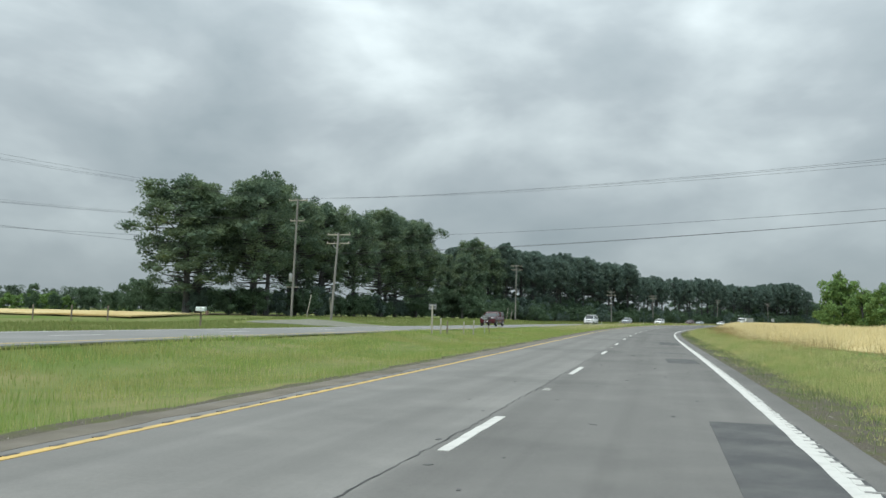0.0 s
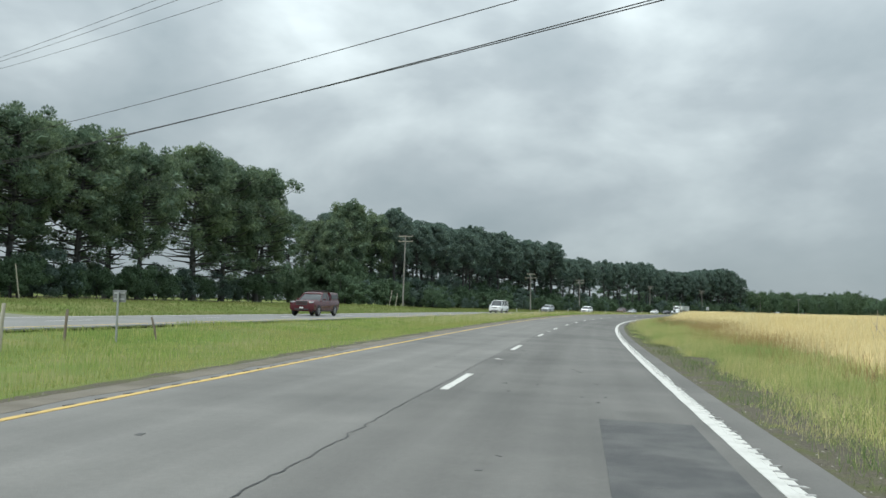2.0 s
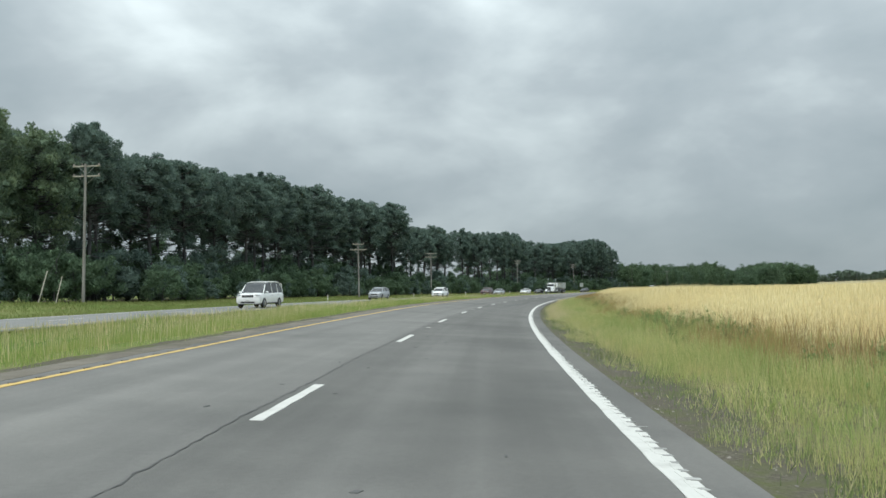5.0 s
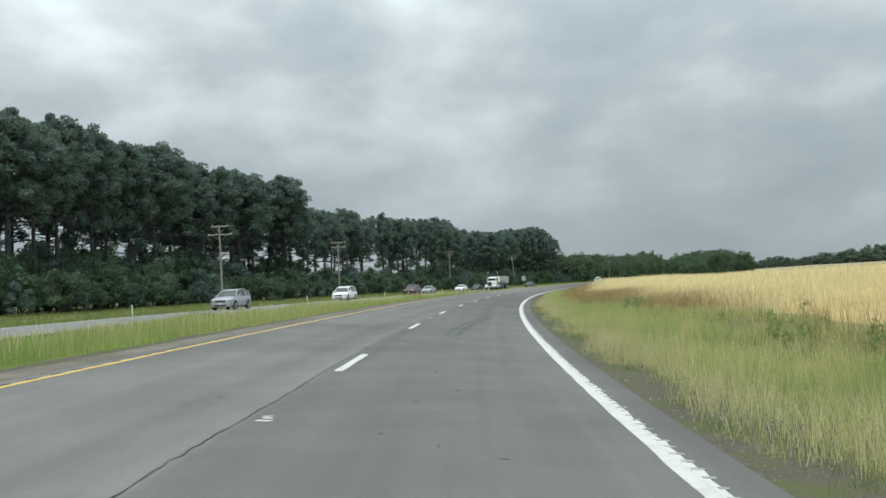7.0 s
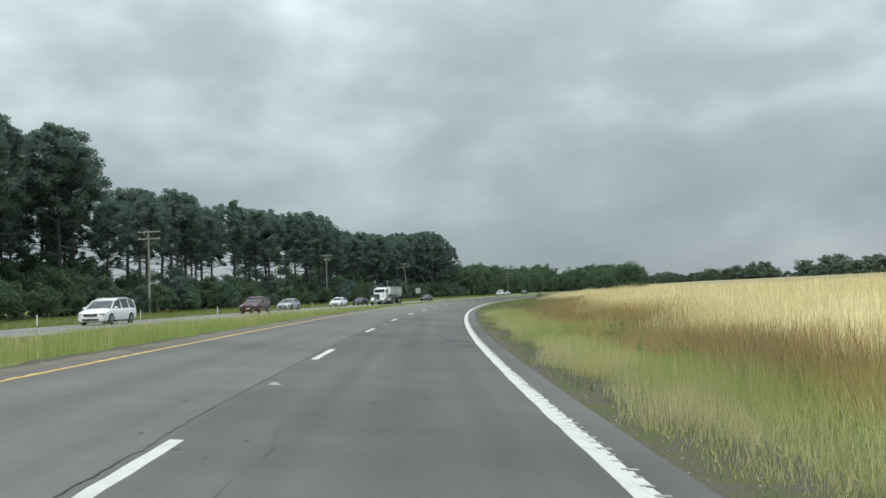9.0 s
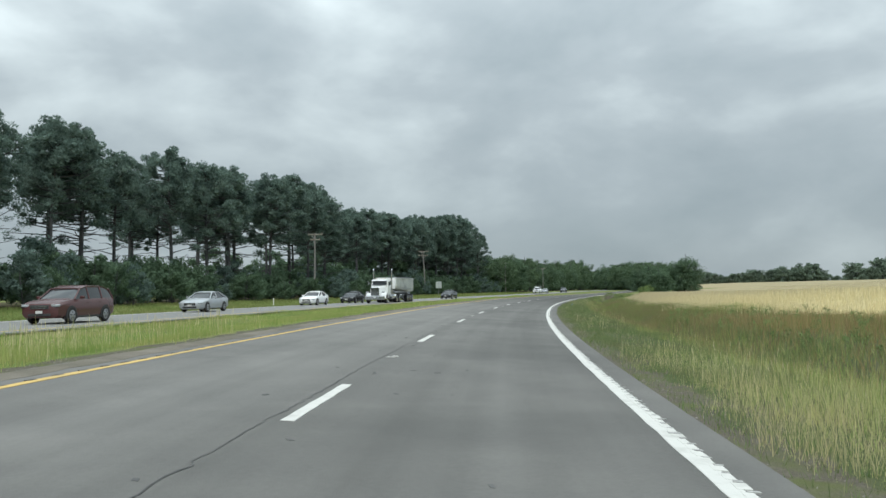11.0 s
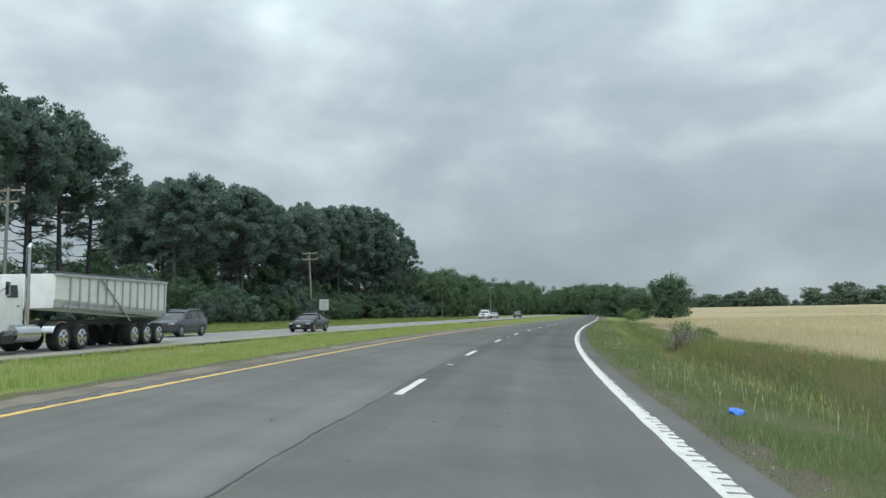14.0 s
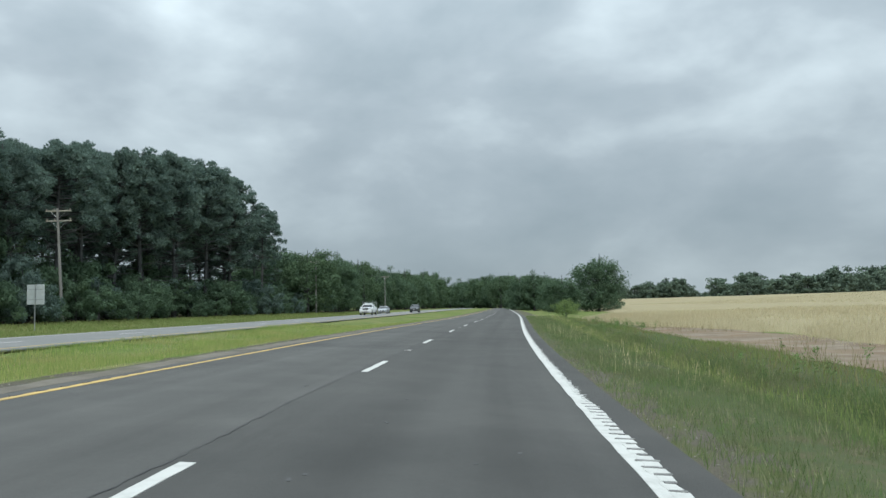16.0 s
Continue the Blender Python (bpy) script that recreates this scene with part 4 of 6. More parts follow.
def tree(name, seed, height, spread, bare, needles, clumps, per, leaf, mat, label, category, trunk_r=0.2, dead=0):
    """A tree of a tapered trunk, limbs and a crown of ragged tufts."""
    rng = np.random.default_rng(seed)
    root = new(name)
    lean = rng.normal(0, 0.02, 2)
    nseg = 7
    path = [(lean[0] * height * (t ** 1.5) + 0.12 * math.sin(5 * t + seed), lean[1] * height * (t ** 1.5) + 0.12 * math.cos(4 * t + seed) - 0.12, height * 0.97 * t - 0.25 * (t == 0)) for t in np.linspace(0, 1, nseg)]
    verts, faces = tube(path, [trunk_r * (1.35 if i == 0 else 1) * (1 - 0.85 * (i / (nseg - 1)) ** 1.2) for i in range(nseg)], 8)

    def on_trunk(t):
        f = t * (nseg - 1)
        i = min(int(f), nseg - 2)
        return Vector(path[i]).lerp(Vector(path[i + 1]), f - i)

    tufts = []
    if needles:
        # limbs that curve upwards, each with rounded puffs of needles; a lumpy dome on top, thinner and gappier below
        lop, swell = rng.uniform(0, 6.28), rng.uniform(0.12, 0.3)
        for i in range(clumps):
            q = (i + rng.random()) / clumps
            q = q ** 0.8
            a = on_trunk(bare + (0.95 - bare) * q)
            ang = i * 2.4 + rng.uniform(-0.5, 0.5)
            dome = min(1.0, 0.7 + 0.6 * q) * math.sqrt(max(0.05, 1 - (max(0.0, q - 0.4) / 0.68) ** 2))
            reach = spread * dome * (1 + swell * math.sin(ang + lop)) * rng.uniform(0.55, 1.0)
            out = Vector((math.cos(ang), math.sin(ang), 0))
            rise = reach * rng.uniform(0.05, 0.45) * (1 - 0.4 * q)
            mid = a + out * reach * 0.55 + Vector((0, 0, rise * 0.25 + rng.uniform(-0.15, 0.15)))
            tip = a + out * reach + Vector((0, 0, rise))
            v, f = tube([a, mid, tip], [trunk_r * 0.34 * (1.1 - q * 0.6), trunk_r * 0.2, 0.02], 4)
            k = len(verts)
            verts += v
            faces += [tuple(x + k for x in g) for g in f]
            if q < 0.25 and rng.random() < 0.35:
                continue
            r = spread * rng.uniform(0.14, 0.25) * (0.85 + 0.2 * q)
            tufts += puff(rng, tip, r, per, leaf)
            if q > 0.2:
                c = mid.lerp(tip, rng.uniform(0.0, 0.6)) + Vector(rng.normal(0, 0.1 * spread, 3)) + Vector((0, 0, 0.25 * r))
                tufts += puff(rng, c, r * rng.uniform(0.7, 1.0), per, leaf)
        for j in range(6):
            tufts += puff(rng, on_trunk(1.0) + Vector((rng.normal(0, 0.17 * spread), rng.normal(0, 0.17 * spread), -rng.uniform(0.0, 0.3) * spread)), spread * rng.uniform(0.12, 0.20), per, leaf)
    else:
        # a lumpy rounded crown: tufts over an uneven egg, with limbs out to some of them
        mid_z, half_z = height * (bare + (1 - bare) * 0.5), height * (1 - bare) * 0.5
        for i in range(clumps):
            d = rng.normal(size=3)
            d /= np.linalg.norm(d)
            lump = 1 + 0.16 * math.sin(5 * d[0] + seed) * math.sin(4 * d[1] - seed) + 0.12 * math.sin(7 * d[2] + 3 * d[0])
            f = rng.uniform(0.42, 0.9) * lump
            shape = 1 - 0.25 * max(0.0, d[2]) ** 2
            if d[2] < 0:
                flat_r = math.hypot(d[0], d[1]) + 1e-6
                shape = flat_r ** -0.6
            c = Vector((d[0] * spread * f * shape, d[1] * spread * f * shape, mid_z + d[2] * half_z * min(f, 0.92)))
            c.z = max(c.z, 0.10 * height)
            if i % 5 == 0:
                a = on_trunk(min(0.9, max(0.12, (c.z / height) * 0.7)))
                v, g = tube([a, a.lerp(c, 0.5) + Vector((0, 0, 0.03 * height)), c], [trunk_r * 0.35, trunk_r * 0.2, 0.015], 4)
                k = len(verts)
                verts += v
                faces += [tuple(x + k for x in h) for h in g]
            tufts.append(clump(rng, c, spread * rng.uniform(0.18, 0.30), per, leaf, 0.8))
    # dead bare limbs below the crown
    for i in range(dead):
        t = 0.16 + (bare + 0.12 - 0.16) * (i + rng.random()) / dead
        ang, reach = i * 2.4 + rng.uniform(-0.6, 0.6), spread * rng.uniform(0.45, 1.0)
        a = on_trunk(t)
        out = Vector((math.cos(ang), math.sin(ang), 0))
        tip = a + out * reach + Vector((0, 0, reach * rng.uniform(-0.15, 0.25)))
        v, f = tube([a, a.lerp(tip, 0.5) + Vector((0, 0, rng.uniform(-0.2, 0.25))), tip], [trunk_r * 0.3, trunk_r * 0.17, 0.02], 4)
        k = len(verts)
        verts += v
        faces += [tuple(x + k for x in g) for g in f]
        if i % 3 == 0:
            tufts.append(clump(rng, tip, spread * 0.16, per // 2, leaf, 0.5, 0.55))
    mesh_object("trunk", verts, faces, BARK, root)
    tri = np.concatenate(tufts)
    fast_mesh("crown", tri.reshape(-1, 3), np.arange(len(tri) * 3).reshape(-1, 3), mat, root)
    return tagged(root, label, category)


def plant_all(kinds, spots, group):
    """Set out trees at (x, y, z, height, width factor, turn); the first of each kind is the built one, the rest copies."""
    rng = np.random.default_rng(len(spots))
    used = set()
    for p, _ in kinds:
        p["group"] = group
    for x, y, z, h, w, turn in spots:
        i = int(rng.integers(len(kinds)))
        ob, base = kinds[i]
        m = Matrix.Translation((x, y, z)) @ Matrix.Rotation(turn, 4, "Z")
        if i in used:
            ob = copy_thing(ob, m)
        else:
            used.add(i)
            ob.matrix_basis = m
        k = h / base
        ob.scale = (k * w, k * w, k)
    for i, (p, _) in enumerate(kinds):
        if i not in used:
            for o in (*p.children, p):
                bpy.data.objects.remove(o)


def thicket(kinds, spots):
    """The farther undergrowth, which nobody could count, in one mesh."""
    rng = np.random.default_rng(6)
    shapes = []
    for ob, base in kinds:
        me = [c for c in ob.children if c.name.startswith("crown")][0].data
        co = np.empty(len(me.vertices) * 3, np.float32)
        me.vertices.foreach_get("co", co)
        shapes.append((co.reshape(-1, 3), base))
    out = []
    for x, y, z, h, w, turn in spots:
        co, base = shapes[int(rng.integers(len(shapes)))]
        k, c, s = h / base, math.cos(turn), math.sin(turn)
        out.append(np.stack([x + (co[:, 0] * c - co[:, 1] * s) * k * w, y + (co[:, 0] * s + co[:, 1] * c) * k * w, z + co[:, 2] * k], 1))
    v = np.concatenate(out)
    ob = fast_mesh("undergrowth", v, np.arange(len(v)).reshape(-1, 3), OAK_LEAVES)
    return tagged(ob, "thick dark-green undergrowth below the pines", "undergrowth", kind="stuff")


FOREST_TOPS = ([60, 77, 95, 110, 125, 131, 147, 178, 195, 204, 218, 240, 277, 283, 289, 292, 298, 310, 328, 350, 362, 375, 381, 389, 395, 404, 419, 436, 475, 495, 505],
               [16, 17, 20, 19.6, 20.2, 19.2, 20, 17.8, 17.6, 17.8, 18.8, 19.2, 19.2, 17.6, 14.6, 13, 16, 17.4, 17.4, 18.2, 19.2, 18.8, 15.5, 16.2, 17.6, 18.4, 16.8, 19.8, 22, 18, 17])
PINE_LABEL = "tall dark-green pine with bare lower trunk and ragged crown"


def spot(s, u, h, w, rng):
    p = place(s, u)
    return (p.x, p.y, p.z - 0.05, h, w, rng.uniform(0, 6.28))


def build_woods():
    rng = np.random.default_rng(5)
    tall = [(tree("pine_tree", 11 + i, 17, 3.7, b, True, 76, 125, 0.21, NEEDLES, PINE_LABEL, "tree", 0.26, 12), 17) for i, b in enumerate((0.36, 0.44, 0.30, 0.40, 0.48))]
    broad = [(tree("pine_tree", 71 + i, 17, 5.4, b, True, 92, 130, 0.23, NEEDLES_OLD, "broad old pine with wide dark-green crown and bare limbs", "tree", 0.36, 8), 17) for i, b in enumerate((0.19, 0.26, 0.15))]
    thin = [(tree("pine_tree", 211 + i, 17, 3.9, b, True, 60, 125, 0.21, NEEDLES, "tall pine with bare limbed trunk and dark ragged top", "tree", 0.27, 16), 17) for i, b in enumerate((0.40, 0.46, 0.43, 0.37))]
    rows, open_rows = [], []
    for u, step, s0, s1 in ((-42, 6.4, 178, 500), (-48, 6.6, 176, 505), (-55, 8.0, 177, 505), (-63, 10.0, 178, 505)):
        s = s0
        while s < s1:
            q = s + rng.uniform(-2, 2)
            open_wood = 290 < q < 397 and not 338 < q < 350
            if not 379 < q < 385.5 and not (open_wood and (u < -50 or u < -45 and rng.random() < 0.6)) and not (205 < q < 285 and u < -60):
                h = np.interp(q, *FOREST_TOPS) * rng.uniform(0.97, 1.09) * (0.95 if u < -50 else 1.0)
                (open_rows if open_wood else rows).append(spot(q, u + rng.uniform(-2.2, 2.2), h, rng.uniform(0.8, 1.1), rng))
            s += step
    plant_all(tall, rows, "roadside pines")
    plant_all(thin, open_rows, "pines of the open stretch")
    rows = []
    for u, step, s0, s1 in ((-49, 8.6, 84, 136), (-57, 12.0, 88, 136)):
        s = s0
        while s < s1:
            h = np.interp(s, *FOREST_TOPS) * rng.uniform(0.87, 0.99)
            rows.append(spot(s + rng.uniform(-2, 2), u + rng.uniform(-2, 2), h, rng.uniform(0.8, 1.1), rng))
            s += step
    for s, u, h, w in ((79, -53, 16.6, 1.35), (141, -47, 19.0, 0.85), (147, -50, 19.8, 0.85), (148, -57, 18.5, 0.9), (163.5, -46, 14.6, 0.68), (168.5, -45.5, 18.4, 0.8), (167, -52, 15.0, 0.7), (175, -44.5, 17.2, 0.75)):
        rows.append(spot(s, u, h, w, rng))
    plant_all(broad, rows, "old roadside pines")
    # undergrowth in the pines' shade
    shrubs = [(tree("shrub", 31 + i, 4, 2.3, 0.05, False, 36, 95, 0.21, m, "dense green shrub under the pines", "shrub", 0.06), 4) for i, m in enumerate((OAK_LEAVES, OAK_LEAVES, NEEDLES))]
    rows = []
    for u, step, s0, s1 in ((-36.2, 3.6, 182, 520), (-39.5, 3.4, 82, 520), (-44, 4.4, 80, 520), (-50, 5.5, 80, 520), (-58, 6.5, 80, 520), (-64, 5.5, 176, 288), (-64, 5.5, 374, 520), (-72, 4.0, 84, 150)):
        s = s0
        while s < s1:
            uu = u - (8 if s < 150 else 0)
            if 149 < s < 158.5 or 376 < s < 384 and u < -46:
                s += step
                continue
            low = 0.85 if 288 < s < 372 else 1.1
            rows.append(spot(s + rng.uniform(-1.4, 1.4), uu + rng.uniform(-1.5, 1.5), rng.uniform(3.0, 5.2) if s < 150 else rng.uniform(2.0, 4.6) if u > -38 else rng.uniform(3.6, 6.2) if u > -41 else low * (rng.uniform(7.0, 9.5) if u < -60 else rng.uniform(4.0, 7.4) if 288 < s < 372 else rng.uniform(4.6, 8.0)), rng.uniform(0.75, 1.15) * (1.0 if u > -41 else 0.8), rng))
            s += step
    near = rows[:280]
    thicket(shrubs, rows[280:])
    plant_all(shrubs, near, "undergrowth")
    # broad-leaved wood farther along both sides
    leafy = [(tree("broadleaf_tree", 51 + i, 15, 5.8, -0.05, False, 110, 70, 0.42, m, "round-crowned green broadleaf tree", "tree", 0.3), 15) for i, m in enumerate((LEAVES, OAK_LEAVES, LEAVES))]
    rows = []
    for u, step, s0, s1 in ((-38, 8.5, 506, 900), (-46, 10, 508, 900), (-56, 14, 515, 900)):
        s = s0
        while s < s1:
            rows.append(spot(s + rng.uniform(-3, 3), u + rng.uniform(-3, 3), np.interp(s, [500, 540, 620, 700, 900], [17, 14.5, 15.5, 18, 25]) * rng.uniform(0.72, 1.05), rng.uniform(0.8, 1.15), rng))
            s += step
    for s in np.arange(905, 1080, 9.0):
        for u in (14, 26, 40):
            rows.append(spot(s + rng.uniform(-3, 3), u + rng.uniform(-4, 4), rng.uniform(19, 27), 1.15, rng))
    for s, u, h, w in ((610, 11, 13.5, 0.95), (650, 12, 14, 1.0), (700, 12, 15, 1.0), (760, 13, 15, 1.0), (820, 13, 15, 1.0), (870, 14, 16, 1.0)):
        rows.append(spot(s, u, h, w, rng))
    plant_all(leafy, rows, "broadleaf wood")
    oaks = [(tree("oak_tree", 61 + i, 15, 7.2, -0.15, False, 200, 80, 0.42, OAK_LEAVES, "dense round-crowned dark-green oak beside the field", "tree", 0.4), 15) for i in range(2)]
    plant_all(oaks, [(x, y, -0.7, h, w, x) for x, y, h, w in ((289.3, 460.4, 14.6, 1.0), (328.7, 522, 13.4, 1.1), (276.5, 459.8, 9.0, 1.25), (317, 520, 11.5, 1.1))], "oaks beside the field")
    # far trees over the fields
    far_kinds = [(tree("distant_tree", 91 + i, 15, 7.0, -0.15, False, 80, 36, 1.0, HAZY_FAR_LEAVES, "distant dark-green broadleaf tree beyond the field", "tree", 0.3), 15) for i in range(2)]
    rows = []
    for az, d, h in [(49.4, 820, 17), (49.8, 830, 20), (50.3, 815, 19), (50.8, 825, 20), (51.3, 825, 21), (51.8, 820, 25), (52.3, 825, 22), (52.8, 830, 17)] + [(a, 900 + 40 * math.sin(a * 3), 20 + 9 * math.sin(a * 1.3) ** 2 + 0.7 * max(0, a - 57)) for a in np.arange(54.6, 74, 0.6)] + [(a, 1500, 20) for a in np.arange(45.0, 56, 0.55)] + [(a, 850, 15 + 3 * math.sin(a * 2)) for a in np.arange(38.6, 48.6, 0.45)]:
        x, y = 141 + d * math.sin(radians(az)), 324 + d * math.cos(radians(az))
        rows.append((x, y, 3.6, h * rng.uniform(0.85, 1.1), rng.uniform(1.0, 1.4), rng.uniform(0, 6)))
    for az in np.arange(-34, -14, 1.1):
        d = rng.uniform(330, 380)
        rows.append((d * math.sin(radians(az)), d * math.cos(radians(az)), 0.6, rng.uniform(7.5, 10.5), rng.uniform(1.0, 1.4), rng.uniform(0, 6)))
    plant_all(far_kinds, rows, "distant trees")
    # young trees on the right at the start
    young = [(tree("young_tree", 121 + i, 5, 1.9, 0.05, False, 60, 60, 0.22, YOUNG_LEAVES, "bright green young tree at the field's edge", "tree", 0.08), 5) for i in range(2)]
    rows = [spot(s, u, h, w, rng) for s, u, h, w in ((78, 18.8, 6.6, 0.85), (80, 19.5, 5.4, 1.0), (76, 20.5, 4.6, 1.1), (73, 20, 4.4, 1.0), (70, 21, 5.0, 1.0), (67, 22, 5.2, 1.0), (74, 17.5, 3.6, 0.9), (64, 22, 4.6, 1.1))]
    for az, d, h, w in ((-27.6, 140, 3.2, 1.5), (-26.3, 145, 3.8, 1.6), (-25.2, 143, 3.6, 1.5), (-24.4, 142, 3.0, 1.4), (-21.4, 150, 3.9, 0.9), (-20.8, 152, 3.0, 0.9), (-18.0, 140, 5.0, 0.9), (-17.0, 138, 4.0, 1.1)):
        rows.append((d * math.sin(radians(az)), d * math.cos(radians(az)), 0.25, h, w, az))
    plant_all(young, rows, "young trees")
    bush = [(tree("shrub", 131, 2, 1.4, 0.02, False, 60, 46, 0.10, BUSH_LEAVES, "low leafy bush in the roadside ditch", "shrub", 0.04), 2)]
    rows = [spot(s, u, h, w, rng) for s, u, h, w in ((346.2, 8.9, 1.35, 1.1), (348.0, 10.2, 0.9, 1.3), (470, 10.5, 2.2, 1.2), (482, 11.5, 2.8, 1.2))]
    plant_all(bush, rows, "ditch bushes")


LITTER_GROUND = material("forest_litter", (0.070, 0.055, 0.036), 1.0, second=(0.045, 0.052, 0.024), scale=1.3, bump=1.0, bump_scale=12, third=(0.095, 0.07, 0.045), third_scale=0.3, spec=0.05)
tagged(ribbon("forest_floor", 176, 905, -92, -35.6, 2.0, lambda s, u: float(ground_z(s, u)), LITTER_GROUND, jag=0.6, lift=0.05, cols=16), "dark forest floor of needles and leaf litter", "forest floor", kind="structure")
tagged(ribbon("forest_floor", 82, 174, -88, -46.2, 2.0, lambda s, u: float(ground_z(s, u)), LITTER_GROUND, jag=0.6, lift=0.05, cols=12), "shaded floor of pine needles below old pines", "forest floor", kind="structure")
build_woods()

# ---------------------------------------------------------------- poles, wires, posts, signs
METAL_GREY = material("galvanised_metal", (0.42, 0.44, 0.45), 0.45, metal=0.7, second=(0.34, 0.35, 0.36), scale=6)
SIGN_BACK = material("bare_aluminium_sign_back", (0.50, 0.53, 0.54), 0.5, metal=0.3, second=(0.42, 0.45, 0.46), scale=3)
DULL_BACK = material("dull_sign_back", (0.22, 0.23, 0.235), 0.6, metal=0.3, second=(0.17, 0.175, 0.18), scale=4)
CERAMIC = material("glazed_insulator", (0.35, 0.30, 0.27), 0.3, second=(0.28, 0.24, 0.22), scale=8)
RUST = material("rusty_steel", (0.16, 0.10, 0.07), 0.9, second=(0.22, 0.17, 0.13), scale=9, bump=0.4)
MAILBOX_SKIN = material("pale_painted_sheet_metal", (0.62, 0.66, 0.64), 0.5, second=(0.30, 0.40, 0.34), scale=7, mix=(0.48, 0.62))
DARK_WOOD = material("dark_post_wood", (0.14, 0.115, 0.09), 0.95, second=(0.22, 0.19, 0.15), scale=4, bump=0.5, stretch=(1, 1, 0.2))
PALE_WOOD = material("pale_post_wood", (0.40, 0.38, 0.32), 0.95, second=(0.28, 0.26, 0.21), scale=4, bump=0.5, stretch=(1, 1, 0.2))
DEAD_WOOD = material("dead_branches", (0.24, 0.20, 0.17), 0.95, second=(0.33, 0.29, 0.25), scale=5)
BLUE_PLASTIC = material("blue_plastic_bag", (0.04, 0.13, 0.52), 0.4, second=(0.06, 0.20, 0.62), scale=9)
LITTER = material("white_litter_paper", (0.72, 0.72, 0.70), 0.8, second=(0.55, 0.55, 0.52), scale=12)
DRIVE = material("pale_gravel_drive", (0.20, 0.195, 0.17), 1.0, second=(0.15, 0.155, 0.11), scale=1.5, bump=0.8, bump_scale=15)


def solid(name, verts, faces, mat, parent, label="", sharp=40):
    ob = mesh_object(name, verts, faces, mat, parent, label)
    ob.data.shade_smooth()
    ob.data.set_sharp_from_angle(angle=radians(sharp))
    return ob


def box(name, c, size, mat, parent, bevel=0.0, turn=None, label=""):
    bm = bmesh.new()
    bmesh.ops.create_cube(bm, size=1.0)
    bmesh.ops.scale(bm, vec=size, verts=bm.verts)
    if bevel:
        bmesh.ops.bevel(bm, geom=bm.edges[:], offset=bevel, segments=2, affect="EDGES", profile=0.6)
    if turn is not None:
        bmesh.ops.rotate(bm, cent=(0, 0, 0), matrix=turn, verts=bm.verts)
    bmesh.ops.translate(bm, vec=c, verts=bm.verts)
    return part(name, bm, mat, parent, label)


def rod(name, a, b, r0, r1, mat, parent, sides=10, label=""):
    v, f = tube([a, b], [r0, r1], sides)
    return solid(name, v, f, mat, parent, label)


def rounded(name, rings, mat, parent, sides=12, label=""):
    """A turned body from (radius, height) pairs round an upright axis at (x, y)."""
    (x0, y0), pairs = rings
    v = [(x0 + r * math.cos(2 * math.pi * k / sides), y0 + r * math.sin(2 * math.pi * k / sides), z) for r, z in pairs for k in range(sides)]
    f = [(i * sides + k, i * sides + (k + 1) % sides, (i + 1) * sides + (k + 1) % sides, (i + 1) * sides + k) for i in range(len(pairs) - 1) for k in range(sides)]
    f += [tuple(range(sides - 1, -1, -1)), tuple(range((len(pairs) - 1) * sides, len(pairs) * sides))]
    return solid(name, v, f, mat, parent, label)


def utility_pole(at, height, arm_turn, arms, lean=(0.0, 0.0), transformer=False, label="weathered grey wooden utility pole with crossarms"):
    """A wooden pole; arms are (height, length) of its crossarms. Returns the pole and its wire ends in the world."""
    root = new("utility_pole")
    root.location = at
    tip = Vector((lean[0], lean[1], height))
    rod("pole", (0, 0, -0.4), tip, 0.145, 0.105, POLE_WOOD, root, 12)
    ends = []
    turn = Matrix.Rotation(arm_turn, 3, "Z")
    for z, length in arms:
        c = tip * (z / height)
        box("crossarm", c + turn @ Vector((0, 0.16, 0)), (length, 0.10, 0.13), PALE_WOOD, root, 0.012, turn)
        for sg in (-1, 1):
            rod("brace", c + turn @ Vector((sg * length * 0.3, 0.17, -0.05)), c + turn @ Vector((0, 0.15, -0.75)), 0.016, 0.016, METAL_GREY, root, 6)
        for q in (-0.46, -0.16, 0.46):
            p = c + turn @ Vector((q * length, 0.16, 0.065))
            rounded("insulator", ((p.x, p.y), [(0.03, p.z - 0.02), (0.06, p.z + 0.03), (0.035, p.z + 0.07), (0.07, p.z + 0.11), (0.03, p.z + 0.16)]), CERAMIC, root, 8)
            ends.append(Vector(at) + p + Vector((0, 0, 0.16)))
    if transformer:
        p = tip * 0.33 + Vector((-0.32, -0.05, 0))
        rounded("transformer_can", ((p.x, p.y), [(0.20, p.z - 0.5), (0.22, p.z - 0.45), (0.22, p.z + 0.4), (0.19, p.z + 0.48), (0.05, p.z + 0.5)]), METAL_GREY, root, 14)
        rod("meter_bar", (-0.7, 0.02, height * 0.25), (0.7, 0.02, height * 0.25), 0.05, 0.05, PALE_WOOD, root, 6)
    tagged(root, label, "utility pole", "utility poles")
    return root, ends


def wire(a, b, sag, r=0.009, label="thin dark overhead power line"):
    a, b = Vector(a), Vector(b)
    pts = [a.lerp(b, t) - Vector((0, 0, 4 * sag * t * (1 - t))) for t in np.linspace(0, 1, 17)]
    v, f = tube(pts, [r] * 17, 4)
    return tagged(mesh_object("power_line", v, f, WIRE), label, "power line", "power lines")


def along(s):
    """Turn of a crossarm that stands square to the road."""
    return -float(heading(s))


